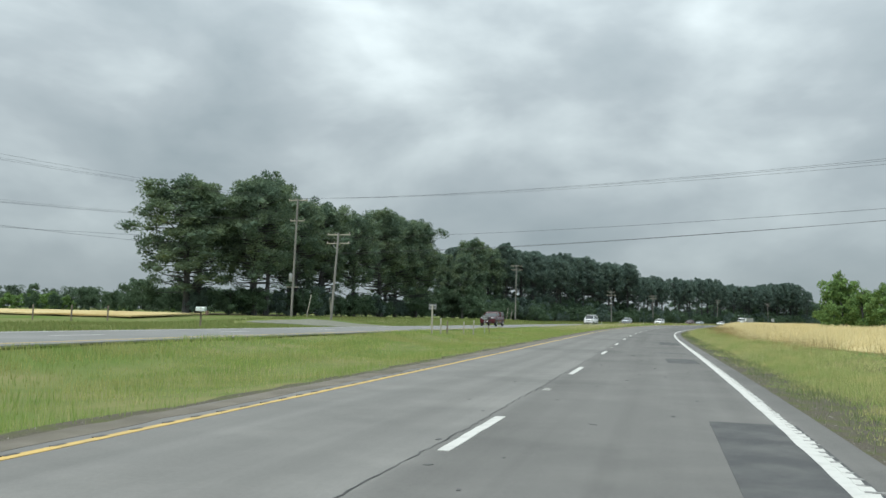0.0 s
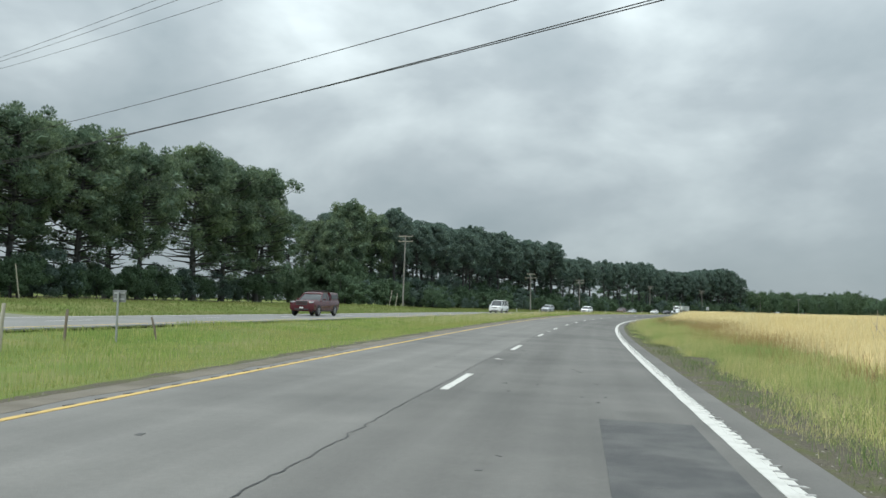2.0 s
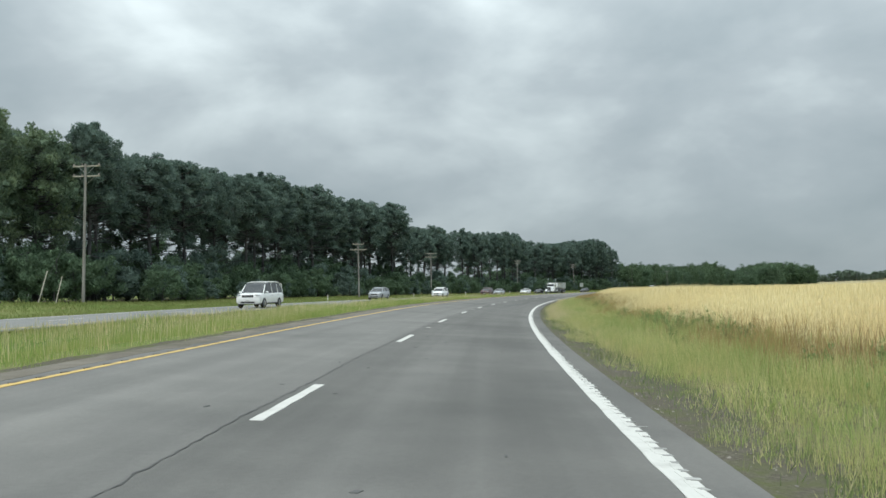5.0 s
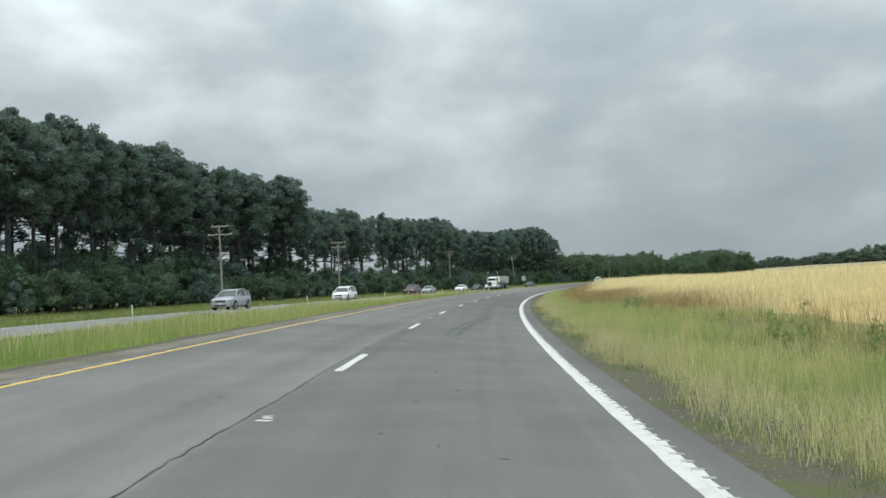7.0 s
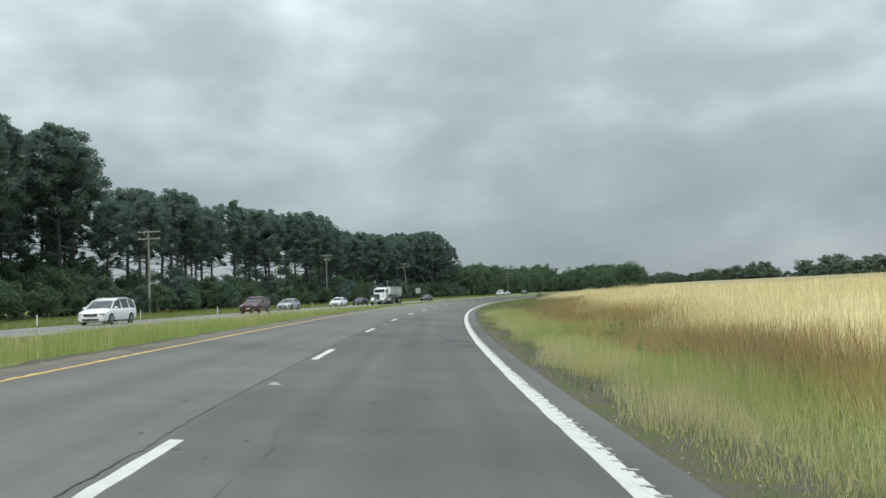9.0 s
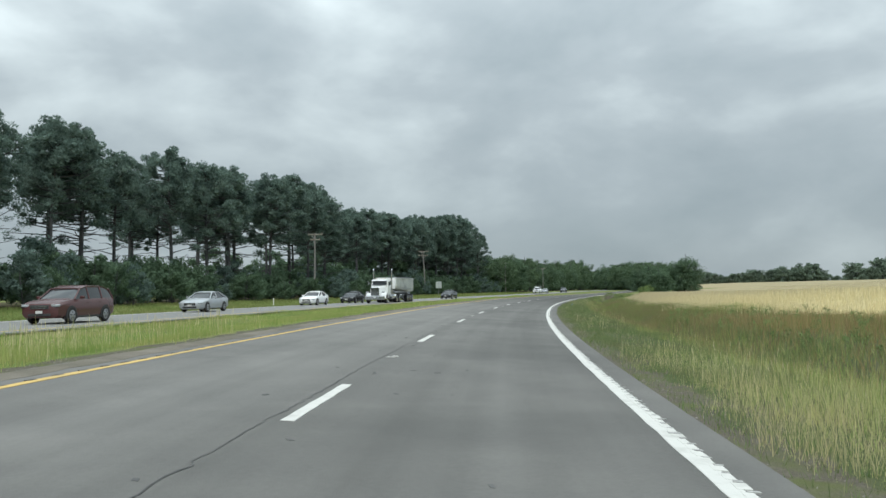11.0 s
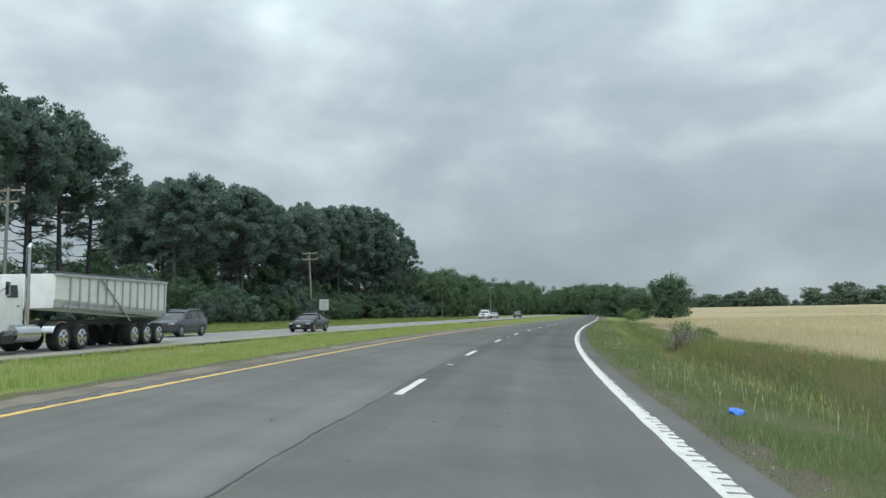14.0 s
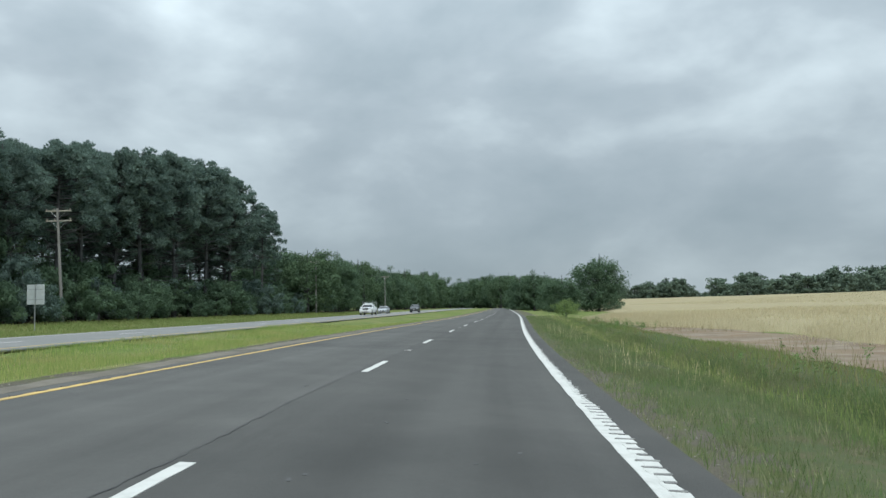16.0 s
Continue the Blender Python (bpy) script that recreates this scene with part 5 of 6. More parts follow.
P = {}
for key, s, u, top, arms, lean, tr in (("back", -2, -44, 10.8, [(10.5, 2.4), (6.9, 2.0)], (0, 0), False), ("a", 82.5, -40.7, 14.3, [(14.1, 2.5), (11.6, 1.9)], (0.35, -0.3), True), ("b", 75.5, -32.4, 9.5, [(9.3, 2.7), (8.35, 2.7)], (0.55, -0.2), False),
                                  ("c", 169.6, -36.0, 12.4, [(12.2, 2.6), (11.3, 2.6)], (0.1, 0), False), ("d", 237.0, -32.5, 9.3, [(9.15, 2.1), (8.2, 3.0)], (-0.12, 0), False), ("e", 282.3, -34, 9.6, [(9.4, 2.6), (8.6, 2.6)], (0, 0), False),
                                  ("f", 356.2, -36, 10.2, [(10.0, 2.4), (9.2, 1.6)], (0.1, 0), False), ("g", 420.5, -37, 10.3, [(10.1, 2.4), (9.2, 2.4)], (-0.55, 0.2), False), ("h", 505, -34, 10, [(9.8, 2.4)], (0, 0), False), ("i", 590, -33, 10, [(9.8, 2.4)], (0, 0), False)):
    P[key] = utility_pole(place(s, u), top, along(s), arms, lean, tr)
P["r"] = utility_pole(Vector((47.0, 24.0, float(ground_z(30, 33)))), 10.4, 0.6, [(10.15, 2.5), (7.8, 2.0)])
for keys, n, sag in ((("back", "a"), 6, 1.3), (("a", "r"), 3, 1.2), (("b", "c"), 3, 1.0), (("c", "d"), 3, 0.9), (("d", "e"), 3, 0.8), (("e", "f"), 3, 0.8), (("f", "g"), 3, 0.8), (("g", "h"), 3, 0.9), (("h", "i"), 3, 0.9)):
    for i in range(n):
        ea, eb = P[keys[0]][1], P[keys[1]][1]
        wire(ea[i % len(ea)], eb[i % len(eb)], sag, 0.009)
for i in (3, 4):
    wire(P["b"][0].location + Vector((0.45, -0.1, 7.2 + 0.12 * (i - 3))), P["r"][1][i], 0.8, 0.013, "doubled dark overhead cable crossing the road")
wire(P["a"][1][4], P["b"][1][4], 0.1, 0.014)
_a, _b = P["a"][0].location, P["b"][0].location
_far = place(-2, -44)
for za, zf in ((9.5, 5.2), (7.8, 7.0)):
    wire(_far + Vector((0, 0, zf)), _a + Vector((0.3, -0.2, za)), 1.0, 0.013, "dark overhead cable along the far side of the road")
wire(_a + Vector((0.3, -0.2, 7.8)), _b + Vector((0.4, -0.1, 7.3)), 0.1, 0.013)
wire(_a + Vector((0.3, -0.2, 9.5)), P["r"][1][3], 0.9, 0.012)
# guy wires and leaning stubs beside the poles
for (s, u, ds, du, h, mat) in ((80, -37.5, 1.1, 0.0, 2.6, PALE_WOOD), (88, -38, -0.6, 0.0, 2.5, PALE_WOOD), (163.5, -36, 1.2, 0, 2.7, PALE_WOOD), (165, -35.5, 0.9, 0, 2.3, PALE_WOOD)):
    a, b = place(s, u), place(s + ds, u + du)
    root = new("guy_guard")
    root.location = a
    rod("guard_tube", (0, 0, -0.2), (b.x - a.x, b.y - a.y, h), 0.05, 0.045, mat, root, 8)
    tagged(root, "pale leaning guy-wire guard tube in the grass", "guy guard", "guy guards")
for key, s, u in (("c", 163.5, -36), ("a", 80, -37.5)):
    wire(place(s, u) + Vector((0, 0, 0.2)), P[key][0].location + Vector((0, 0, 9.0)), 0.0, 0.012, "taut steel guy wire of a utility pole")


def post(s, u, h, r, mat, lean=0.0, label="weathered wooden post in the median grass", group="median posts"):
    root = new("post")
    root.location = place(s, u)
    v, f = tube([(0, 0, -0.3), (lean * 0.5, 0, h * 0.5), (lean, 0, h - 0.02), (lean, 0, h)], [r, r * 0.97, r * 0.94, r * 0.7], 8)
    solid("shaft", v, f, mat, root)
    return tagged(root, label, "post", group)


for s, u, h, r, mat, lean in ((48.4, -12.6, 1.15, 0.055, PALE_WOOD, 0), (50.6, -12.7, 0.95, 0.05, DARK_WOOD, 0.04), (52.6, -11.9, 1.0, 0.05, PALE_WOOD, 0), (53.6, -11.4, 1.15, 0.05, PALE_WOOD, 0.05), (57.2, -12.2, 0.9, 0.04, DARK_WOOD, 0.05), (61.2, -11.6, 0.75, 0.035, DARK_WOOD, -0.22)):
    post(s, u, h, r, mat, lean)
for s, u in ((50.9, -48.9), (49.7, -44.1), (52.9, -43.1)):
    post(s, u, 1.3, 0.07, DARK_WOOD, 0.0, "dark wooden fence post at the edge of a far field", "field fence posts")

tagged(ribbon("field_strip", 61, 74, -112, -46.5, 2.0, lambda s, u: float(ground_z(s, u)), WHEAT_GROUND, lift=0.3, cols=22, jag=0.4), "strip of dry tan field beyond the grass", "field", kind="structure")


def road_sign(s, u, h, width, tall, legs, wood, label, back=None):
    """A sign seen from its back: a bare sheet with rounded corners on its post."""
    root = new("road_sign")
    root.location = place(s, u)
    root.rotation_euler = (0, 0, -float(heading(s)))
    for x in legs:
        if wood:
            box("post", (x, 0, (h - 0.05) / 2 - 0.2), (0.10, 0.10, h + 0.35), PALE_WOOD, root, 0.008)
        else:
            box("post", (x, 0, (h - 0.05) / 2 - 0.2), (0.055, 0.04, h + 0.35), METAL_GREY, root, 0.006)
    box("panel", (0, 0.075, h - tall / 2), (width, 0.02, tall), back or SIGN_BACK, root, 0.008)
    box("stiffener", (0, 0.058, h - tall / 2 + tall * 0.25), (width * 0.8, 0.012, 0.05), METAL_GREY, root)
    box("stiffener", (0, 0.058, h - tall / 2 - tall * 0.25), (width * 0.8, 0.012, 0.05), METAL_GREY, root)
    return tagged(root, label, "road sign", "signs seen from behind")


road_sign(46.4, -12.7, 2.05, 0.55, 0.38, (0.0,), True, "dull grey back of a small road sign on a wooden post", DULL_BACK)
road_sign(58.8, -11.6, 1.55, 0.42, 0.36, (0.0,), False, "grey back of a small square sign on a thin post", DULL_BACK)
road_sign(403.2, -29.0, 3.1, 1.25, 1.35, (0.0,), False, "large pale square sign back on a single metal post")


def mailbox():
    root = new("mailbox")
    root.location = place(41.5, -27.4)
    root.rotation_euler = (0, 0, -float(heading(46)) + 0.15)
    box("post", (0, 0, 0.42), (0.10, 0.10, 1.3), DARK_WOOD, root, 0.01)
    box("shelf", (0, 0, 1.07), (0.26, 0.62, 0.03), DARK_WOOD, root, 0.005)
    sec = [(-0.13, 0.0), (-0.13, 0.16)] + [(0.13 * math.cos(a), 0.16 + 0.13 * math.sin(a)) for a in np.linspace(math.pi, 0, 9)][1:-1] + [(0.13, 0.16), (0.13, 0.0)]
    v = [(y * 1.9, x * 1.4, 1.09 + z) for y in (-0.17, 0.17) for x, z in sec]
    n = len(sec)
    f = [(i, (i + 1) % n, n + (i + 1) % n, n + i) for i in range(n)] + [tuple(range(n - 1, -1, -1)), tuple(range(n, 2 * n))]
    solid("body", v, f, MAILBOX_SKIN, root)
    box("flag", (0.05, -0.19, 1.3), (0.03, 0.01, 0.16), RUST, root)
    rounded("newspaper_ring", ((0.42, 0.0), [(0.09, 0.82), (0.11, 0.86), (0.11, 1.08), (0.09, 1.12)]), RUST, root, 10)
    tagged(root, "pale green and white mailbox on a dark wooden post", "mailbox")


mailbox()
tagged(ribbon("driveway", 60, 73, -34, OPP_OUT + 0.1, 2.0, lambda s, u: ground_z(s, u) + 0.05, DRIVE, cols=6, jag=0.3), "pale gravel driveway joining the far road", "driveway", kind="structure")


def delineator(s, u, h, label):
    root = new("marker_post")
    root.location = place(s, u)
    box("blade", (0, 0, h / 2 - 0.1), (0.09, 0.02, h + 0.2), LITTER, root, 0.004)
    tagged(root, label, "marker post", "marker posts")


for s, u in ((205, -25.5), (222, -25.4), (246, -25.5), (262, -25.4), (281, -25.5), (299, -25.6), (318, -25.5)):
    delineator(s, u, 0.85, "short white plastic marker post in the verge grass")


def brush_pile(s, u, n, size, seed, label):
    """A tangle of dead branches."""
    rng = np.random.default_rng(seed)
    root = new("brush_pile")
    root.location = place(s, u)
    for i in range(n):
        a, e, L = rng.uniform(0, 6.28), rng.uniform(0.0, 1.4), size * rng.uniform(0.4, 1.05)
        b = Vector((rng.normal(0, 0.35), rng.normal(0, 0.35), rng.uniform(0, 0.5))) * size
        d = Vector((math.cos(a) * math.cos(e), math.sin(a) * math.cos(e), math.sin(e)))
        k = d.orthogonal() * rng.uniform(-0.25, 0.25) * L
        v, f = tube([b, b + d * L * 0.5 + k, b + d * L + k * 0.4 + Vector((0, 0, -0.15 * L))], [0.013, 0.009, 0.003], 4)
        mesh_object("branch", v, f, DEAD_WOOD, root)
    tagged(root, label, "brush pile", "brush piles")


brush_pile(345.4, 8.8, 170, 1.15, 3, "tangle of dead grey branches below a leafy bush")
brush_pile(60.5, 10.8, 40, 1.0, 4, "heap of cut dead branches in the tall grass")
brush_pile(228.8, 4.9, 12, 0.3, 5, "small heap of dark debris beside the asphalt")


def crumpled(name, s, u, size, mat, label, seed):
    rng = np.random.default_rng(seed)
    bm = bmesh.new()
    bmesh.ops.create_icosphere(bm, subdivisions=2, radius=1.0)
    for v in bm.verts:
        v.co = Vector((v.co.x * size[0], v.co.y * size[1], max(-0.1, v.co.z) * size[2])) * rng.uniform(0.7, 1.2)
    me = bpy.data.meshes.new(name)
    bm.to_mesh(me)
    bm.free()
    me.materials.append(mat)
    ob = new(name, me)
    ob.location = place(s, u) + Vector((0, 0, 0.03))
    ob.rotation_euler = (0, 0, seed)
    return tagged(ob, label, "litter", "litter")


crumpled("plastic_bag", 317.4, 5.25, (0.22, 0.14, 0.10), BLUE_PLASTIC, "crumpled blue plastic bag lying in the grass", 1)
for i, (s, u) in enumerate(((339, 5.3), (341, 4.9), (343.5, 5.9), (336, 6.0), (347, 4.8), (82, 5.2), (196, 6.9), (297, 6.9), (352, -4.9), (331, -5.0))):
    crumpled("paper_scrap", s, u, (0.06, 0.035, 0.02), LITTER, "small crumpled white scrap of litter on the verge", 10 + i)

# ---------------------------------------------------------------- vehicles
def paint(name, c, rough=0.25, metal=0.0):
    return material(name, c, rough, metal=metal, second=tuple(v * 0.88 for v in c), scale=2.0, spec=0.5)


GLASS = material("tinted_window_glass", (0.018, 0.021, 0.023), 0.06, second=(0.03, 0.034, 0.036), scale=1.0, spec=0.6)
RUBBER = material("black_tyre_rubber", (0.022, 0.022, 0.023), 0.9, second=(0.035, 0.034, 0.033), scale=14)
ALLOY = material("grey_alloy_rim", (0.42, 0.43, 0.44), 0.35, metal=0.8, second=(0.3, 0.31, 0.32), scale=7)
BLACK_TRIM = material("black_plastic_trim", (0.028, 0.028, 0.029), 0.6, second=(0.045, 0.045, 0.045), scale=9)
CHROME = material("chrome", (0.62, 0.63, 0.64), 0.15, metal=1.0, second=(0.5, 0.51, 0.52), scale=5)
LAMP_GLASS = material("headlamp_lens", (0.45, 0.47, 0.48), 0.12, second=(0.3, 0.32, 0.34), scale=11, spec=0.6)
TAIL_RED = material("tail_lamp_red", (0.35, 0.02, 0.02), 0.2, second=(0.22, 0.015, 0.015), scale=9)
PLATE = material("plain_plate", (0.62, 0.62, 0.6), 0.5, second=(0.5, 0.5, 0.5), scale=20)
WHITE_CAR, SILVER_CAR, GREY_CAR = paint("white_car_paint", (0.78, 0.79, 0.79)), paint("silver_car_paint", (0.42, 0.44, 0.46), 0.3, 0.4), paint("dark_grey_car_paint", (0.075, 0.082, 0.088), 0.25, 0.3)
BLACK_CAR, MAROON_CAR, BROWN_CAR = paint("black_car_paint", (0.016, 0.018, 0.021), 0.15), paint("maroon_car_paint", (0.075, 0.013, 0.017)), paint("brown_maroon_car_paint", (0.085, 0.035, 0.035))


def loft(name, sections, mat, parent, label="", sharp=35):
    """Closed cross-sections of equal size, joined lengthwise and capped."""
    n = len(sections[0])
    v = [p for sec in sections for p in sec]
    f = [(i * n + k, i * n + (k + 1) % n, (i + 1) * n + (k + 1) % n, (i + 1) * n + k) for i in range(len(sections) - 1) for k in range(n)]
    f += [tuple(range(n - 1, -1, -1)), tuple(range((len(sections) - 1) * n, len(sections) * n))]
    return solid(name, v, f, mat, parent, label, sharp)


def hull(x, zb, zs, hw):
    half = [(hw * 0.82, zb), (hw * 0.97, zb + 0.10), (hw, zb + 0.35 * (zs - zb)), (hw * 0.985, zs - 0.16 * (zs - zb)), (hw * 0.9, zs - 0.02), (hw * 0.55, zs + 0.025)]
    return [(x, y, z) for y, z in half] + [(x, -y, z) for y, z in reversed(half)]


def cabin_ring(x, z0, z1, w0, w1):
    half = [(w0, z0), (w0 * 0.35 + w1 * 0.65, z0 + 0.62 * (z1 - z0)), (w1, z1 - 0.03), (w1 * 0.7, z1)]
    return [(x, y, z) for y, z in half] + [(x, -y, z) for y, z in reversed(half)]


def wheel(parent, x, y, r, wide, rim_mat=ALLOY):
    sg = 1 if y > 0 else -1
    prof = [(r * 0.62, -wide / 2), (r * 0.93, -wide / 2), (r, -wide * 0.32), (r, wide * 0.32), (r * 0.93, wide / 2), (r * 0.62, wide / 2)]
    k = 20
    v = [(x + q * math.cos(2 * math.pi * i / k), y + w, r + q * math.sin(2 * math.pi * i / k)) for q, w in prof for i in range(k)]
    f = [(a * k + i, a * k + (i + 1) % k, (a + 1) * k + (i + 1) % k, (a + 1) * k + i) for a in range(len(prof) - 1) for i in range(k)]
    f += [tuple(range(k)), tuple(range((len(prof) - 1) * k + k - 1, (len(prof) - 1) * k - 1, -1))]
    w = solid("wheel", v, f, RUBBER, parent)
    prof = [(r * 0.66, 0.0), (r * 0.6, 0.012), (r * 0.2, 0.004), (r * 0.13, 0.02)]
    v = [(x + q * math.cos(2 * math.pi * i / k) * (1.0 if (i % 4) or a in (0, 3) else 0.97), y + sg * (wide / 2 + d), r + q * math.sin(2 * math.pi * i / k)) for a, (q, d) in enumerate(prof) for i in range(k)]
    f = [(a * k + i, a * k + (i + 1) % k, (a + 1) * k + (i + 1) % k, (a + 1) * k + i) for a in range(3) for i in range(k)] + [tuple(range(3 * k, 4 * k))]
    rim = solid("rim", v, f, rim_mat, parent)
    rim.parent = w
    for j in range(5):
        t = 2 * math.pi * j / 5 + 0.3
        c = Vector((x + 0.4 * r * math.cos(t), y + sg * (wide / 2 + 0.013), r + 0.4 * r * math.sin(t)))
        gap = box("rim_gap", (0, 0, 0), (r * 0.30, 0.006, r * 0.13), BLACK_TRIM, parent)
        gap.data.transform(Matrix.Translation(c) @ Matrix.Rotation(-t, 4, "Y"))
        gap.parent = w
    return w


BODIES = {
    # length, width, tyre radius, front axle, rear axle, hull (x, bottom, shoulder, half width), cabin (x, roof, half width at the roof)
    "sedan": (4.85, 1.84, 0.335, 0.305, -0.285,
              [(0.5, 0.34, 0.60, 0.36), (0.485, 0.24, 0.70, 0.43), (0.43, 0.20, 0.80, 0.475), (0.30, 0.19, 0.91, 0.495), (0.19, 0.19, 0.96, 0.5), (-0.1, 0.19, 0.98, 0.5), (-0.3, 0.20, 1.02, 0.5), (-0.42, 0.22, 1.05, 0.485), (-0.485, 0.27, 1.03, 0.45), (-0.5, 0.36, 0.90, 0.41)],
              [(0.20, 0.99, 0.40), (0.03, 1.41, 0.345), (-0.05, 1.46, 0.34), (-0.20, 1.45, 0.335), (-0.40, 1.08, 0.37)]),
    "suv": (4.75, 1.90, 0.365, 0.30, -0.30,
            [(0.5, 0.42, 0.74, 0.38), (0.485, 0.30, 0.88, 0.44), (0.43, 0.26, 0.98, 0.48), (0.30, 0.25, 1.07, 0.497), (0.2, 0.25, 1.11, 0.5), (-0.3, 0.25, 1.14, 0.5), (-0.45, 0.28, 1.16, 0.485), (-0.49, 0.34, 1.14, 0.46), (-0.5, 0.42, 1.0, 0.44)],
            [(0.235, 1.10, 0.42), (0.08, 1.62, 0.36), (0.0, 1.70, 0.355), (-0.34, 1.69, 0.35), (-0.44, 1.60, 0.36), (-0.49, 1.16, 0.41)]),
    "minivan": (5.1, 1.98, 0.34, 0.315, -0.29,
                [(0.5, 0.36, 0.66, 0.37), (0.488, 0.24, 0.78, 0.43), (0.44, 0.20, 0.90, 0.475), (0.34, 0.19, 1.02, 0.495), (0.25, 0.19, 1.07, 0.5), (-0.3, 0.20, 1.08, 0.5), (-0.46, 0.24, 1.08, 0.485), (-0.495, 0.3, 1.05, 0.46), (-0.5, 0.4, 0.95, 0.44)],
                [(0.29, 1.06, 0.42), (0.12, 1.63, 0.37), (0.04, 1.74, 0.365), (-0.36, 1.75, 0.36), (-0.45, 1.68, 0.36), (-0.49, 1.1, 0.42)]),
    "pickup": (5.85, 2.03, 0.40, 0.325, -0.30,
               [(0.5, 0.52, 0.95, 0.43), (0.485, 0.40, 1.12, 0.48), (0.42, 0.36, 1.19, 0.495), (0.25, 0.36, 1.22, 0.5), (0.0, 0.36, 1.24, 0.5), (-0.3, 0.38, 1.26, 0.5), (-0.47, 0.42, 1.26, 0.495), (-0.49, 0.5, 1.24, 0.48), (-0.5, 0.55, 1.1, 0.46)],
               [(0.22, 1.22, 0.43), (0.10, 1.80, 0.37), (0.04, 1.88, 0.365), (-0.10, 1.88, 0.365), (-0.14, 1.80, 0.37), (-0.15, 1.25, 0.43)]),
    "van": (5.6, 2.0, 0.36, 0.33, -0.28,
            [(0.5, 0.45, 0.90, 0.40), (0.485, 0.34, 1.05, 0.46), (0.42, 0.30, 1.12, 0.49), (0.33, 0.30, 1.16, 0.5), (-0.3, 0.32, 1.2, 0.5), (-0.47, 0.34, 1.2, 0.49), (-0.5, 0.4, 1.1, 0.47)],
            [(0.33, 1.16, 0.44), (0.21, 1.85, 0.40), (0.15, 2.06, 0.37), (-0.42, 2.08, 0.37), (-0.47, 2.0, 0.38), (-0.49, 1.2, 0.45)]),
}


def car(kind, colour, s, u, label, category, name, extra="", group="oncoming vehicles"):
    """A vehicle that faces back along the road."""
    L, W, r, fa, ra, hull_s, cab_s = BODIES[kind]
    root = new(name)
    root.location = place(s, u, opp_z(s))
    root.rotation_euler = (0, 0, -float(heading(s)) - math.pi / 2)
    loft("body", [hull(x * L, zb, zs, w * W) for x, zb, zs, w in reversed(hull_s)], colour, root)
    xs = [h[0] for h in reversed(hull_s)]
    belt = lambda x: float(np.interp(x, xs, [h[2] for h in reversed(hull_s)])) - 0.03
    side = lambda x: float(np.interp(x, xs, [h[3] for h in reversed(hull_s)])) * W * 0.91
    loft("window_glass", [cabin_ring(x * L, belt(x), max(z - 0.035, belt(x) + 0.02), side(x), w * W) for x, z, w in reversed(cab_s)], GLASS, root, "dark tinted window glass")
    roof = [(x, z, w) for x, z, w in cab_s if z > max(c[1] for c in cab_s) - 0.13]
    x0, x1 = roof[0][0] * L + 0.06, roof[-1][0] * L - 0.06
    if len(roof) > 1:
        secs = []
        for t in np.linspace(x1, x0, 6):
            z = float(np.interp(t / L, [q[0] for q in reversed(cab_s)], [q[1] for q in reversed(cab_s)]))
            w = float(np.interp(t / L, [q[0] for q in reversed(cab_s)], [q[2] for q in reversed(cab_s)])) * W
            secs.append([(t, y, zz) for y, zz in ((w * 1.02, z - 0.075), (w * 1.03, z - 0.03), (w * 0.72, z + 0.012), (-w * 0.72, z + 0.012), (-w * 1.03, z - 0.03), (-w * 1.02, z - 0.075))])
        loft("roof", secs, colour, root)

    def pillar(xa, za, ya, xb, zb, yb, wide):
        for sg in (-1, 1):
            v, f = tube([(xa, sg * ya, za), (xb, sg * yb, zb)], [wide, wide * 0.8], 5)
            solid("pillar", v, f, colour, root)

    c0, c1 = cab_s[0], cab_s[1]
    e1, e0 = cab_s[-2], cab_s[-1]
    pillar(c0[0] * L, belt(c0[0]), side(c0[0]) * 0.99, c1[0] * L, c1[1] - 0.04, c1[2] * W, 0.045)
    pillar(e0[0] * L, belt(e0[0]), side(e0[0]) * 0.99, e1[0] * L, e1[1] - 0.04, e1[2] * W, 0.06)
    top = max(c[1] for c in cab_s)
    for x in ((-0.05,) if kind in ("sedan", "pickup") else (-0.02, -0.26)):
        pillar(x * L, belt(x), side(x), x * L - 0.05, top - 0.06, 0.355 * W, 0.04)
    for x in (fa, ra):
        for sg in (-1, 1):
            arch = [(x * L + r * 1.2 * math.cos(a), r + r * 1.2 * math.sin(a)) for a in np.linspace(-0.35, math.pi + 0.35, 15)]
            hw = side(x) / 0.91 * 1.003
            v = [(px, sg * yy, pz) for yy in (hw, hw - 0.22) for px, pz in arch]
            n = len(arch)
            f = [(i, i + 1, n + i + 1, n + i) for i in range(n - 1)] + [tuple(range(n)), tuple(range(2 * n - 1, n - 1, -1)), (n - 1, 0, n, 2 * n - 1)]
            if sg < 0:
                f = [g[::-1] for g in f]
            mesh_object("wheel_arch", v, f, BLACK_TRIM, root)
            wheel(root, x * L, sg * (side(x) / 0.91 - 0.085), r, 0.21)
    zf = hull_s[1][2]
    nose = L / 2
    box("grille", (nose - 0.035, 0, zf - 0.13), (0.10, 0.46 * W, 0.18 if kind != "pickup" else 0.32), BLACK_TRIM, root, 0.02, label="dark front grille")
    for i in range(2):
        box("grille_bar", (nose + 0.018, 0, zf - 0.10 - 0.07 * i), (0.02, 0.38 * W, 0.02), colour if kind == "pickup" else CHROME, root, 0.005)
    box("lower_intake", (nose - 0.03, 0, hull_s[1][1] + 0.12), (0.10, 0.55 * W, 0.11), BLACK_TRIM, root, 0.02)
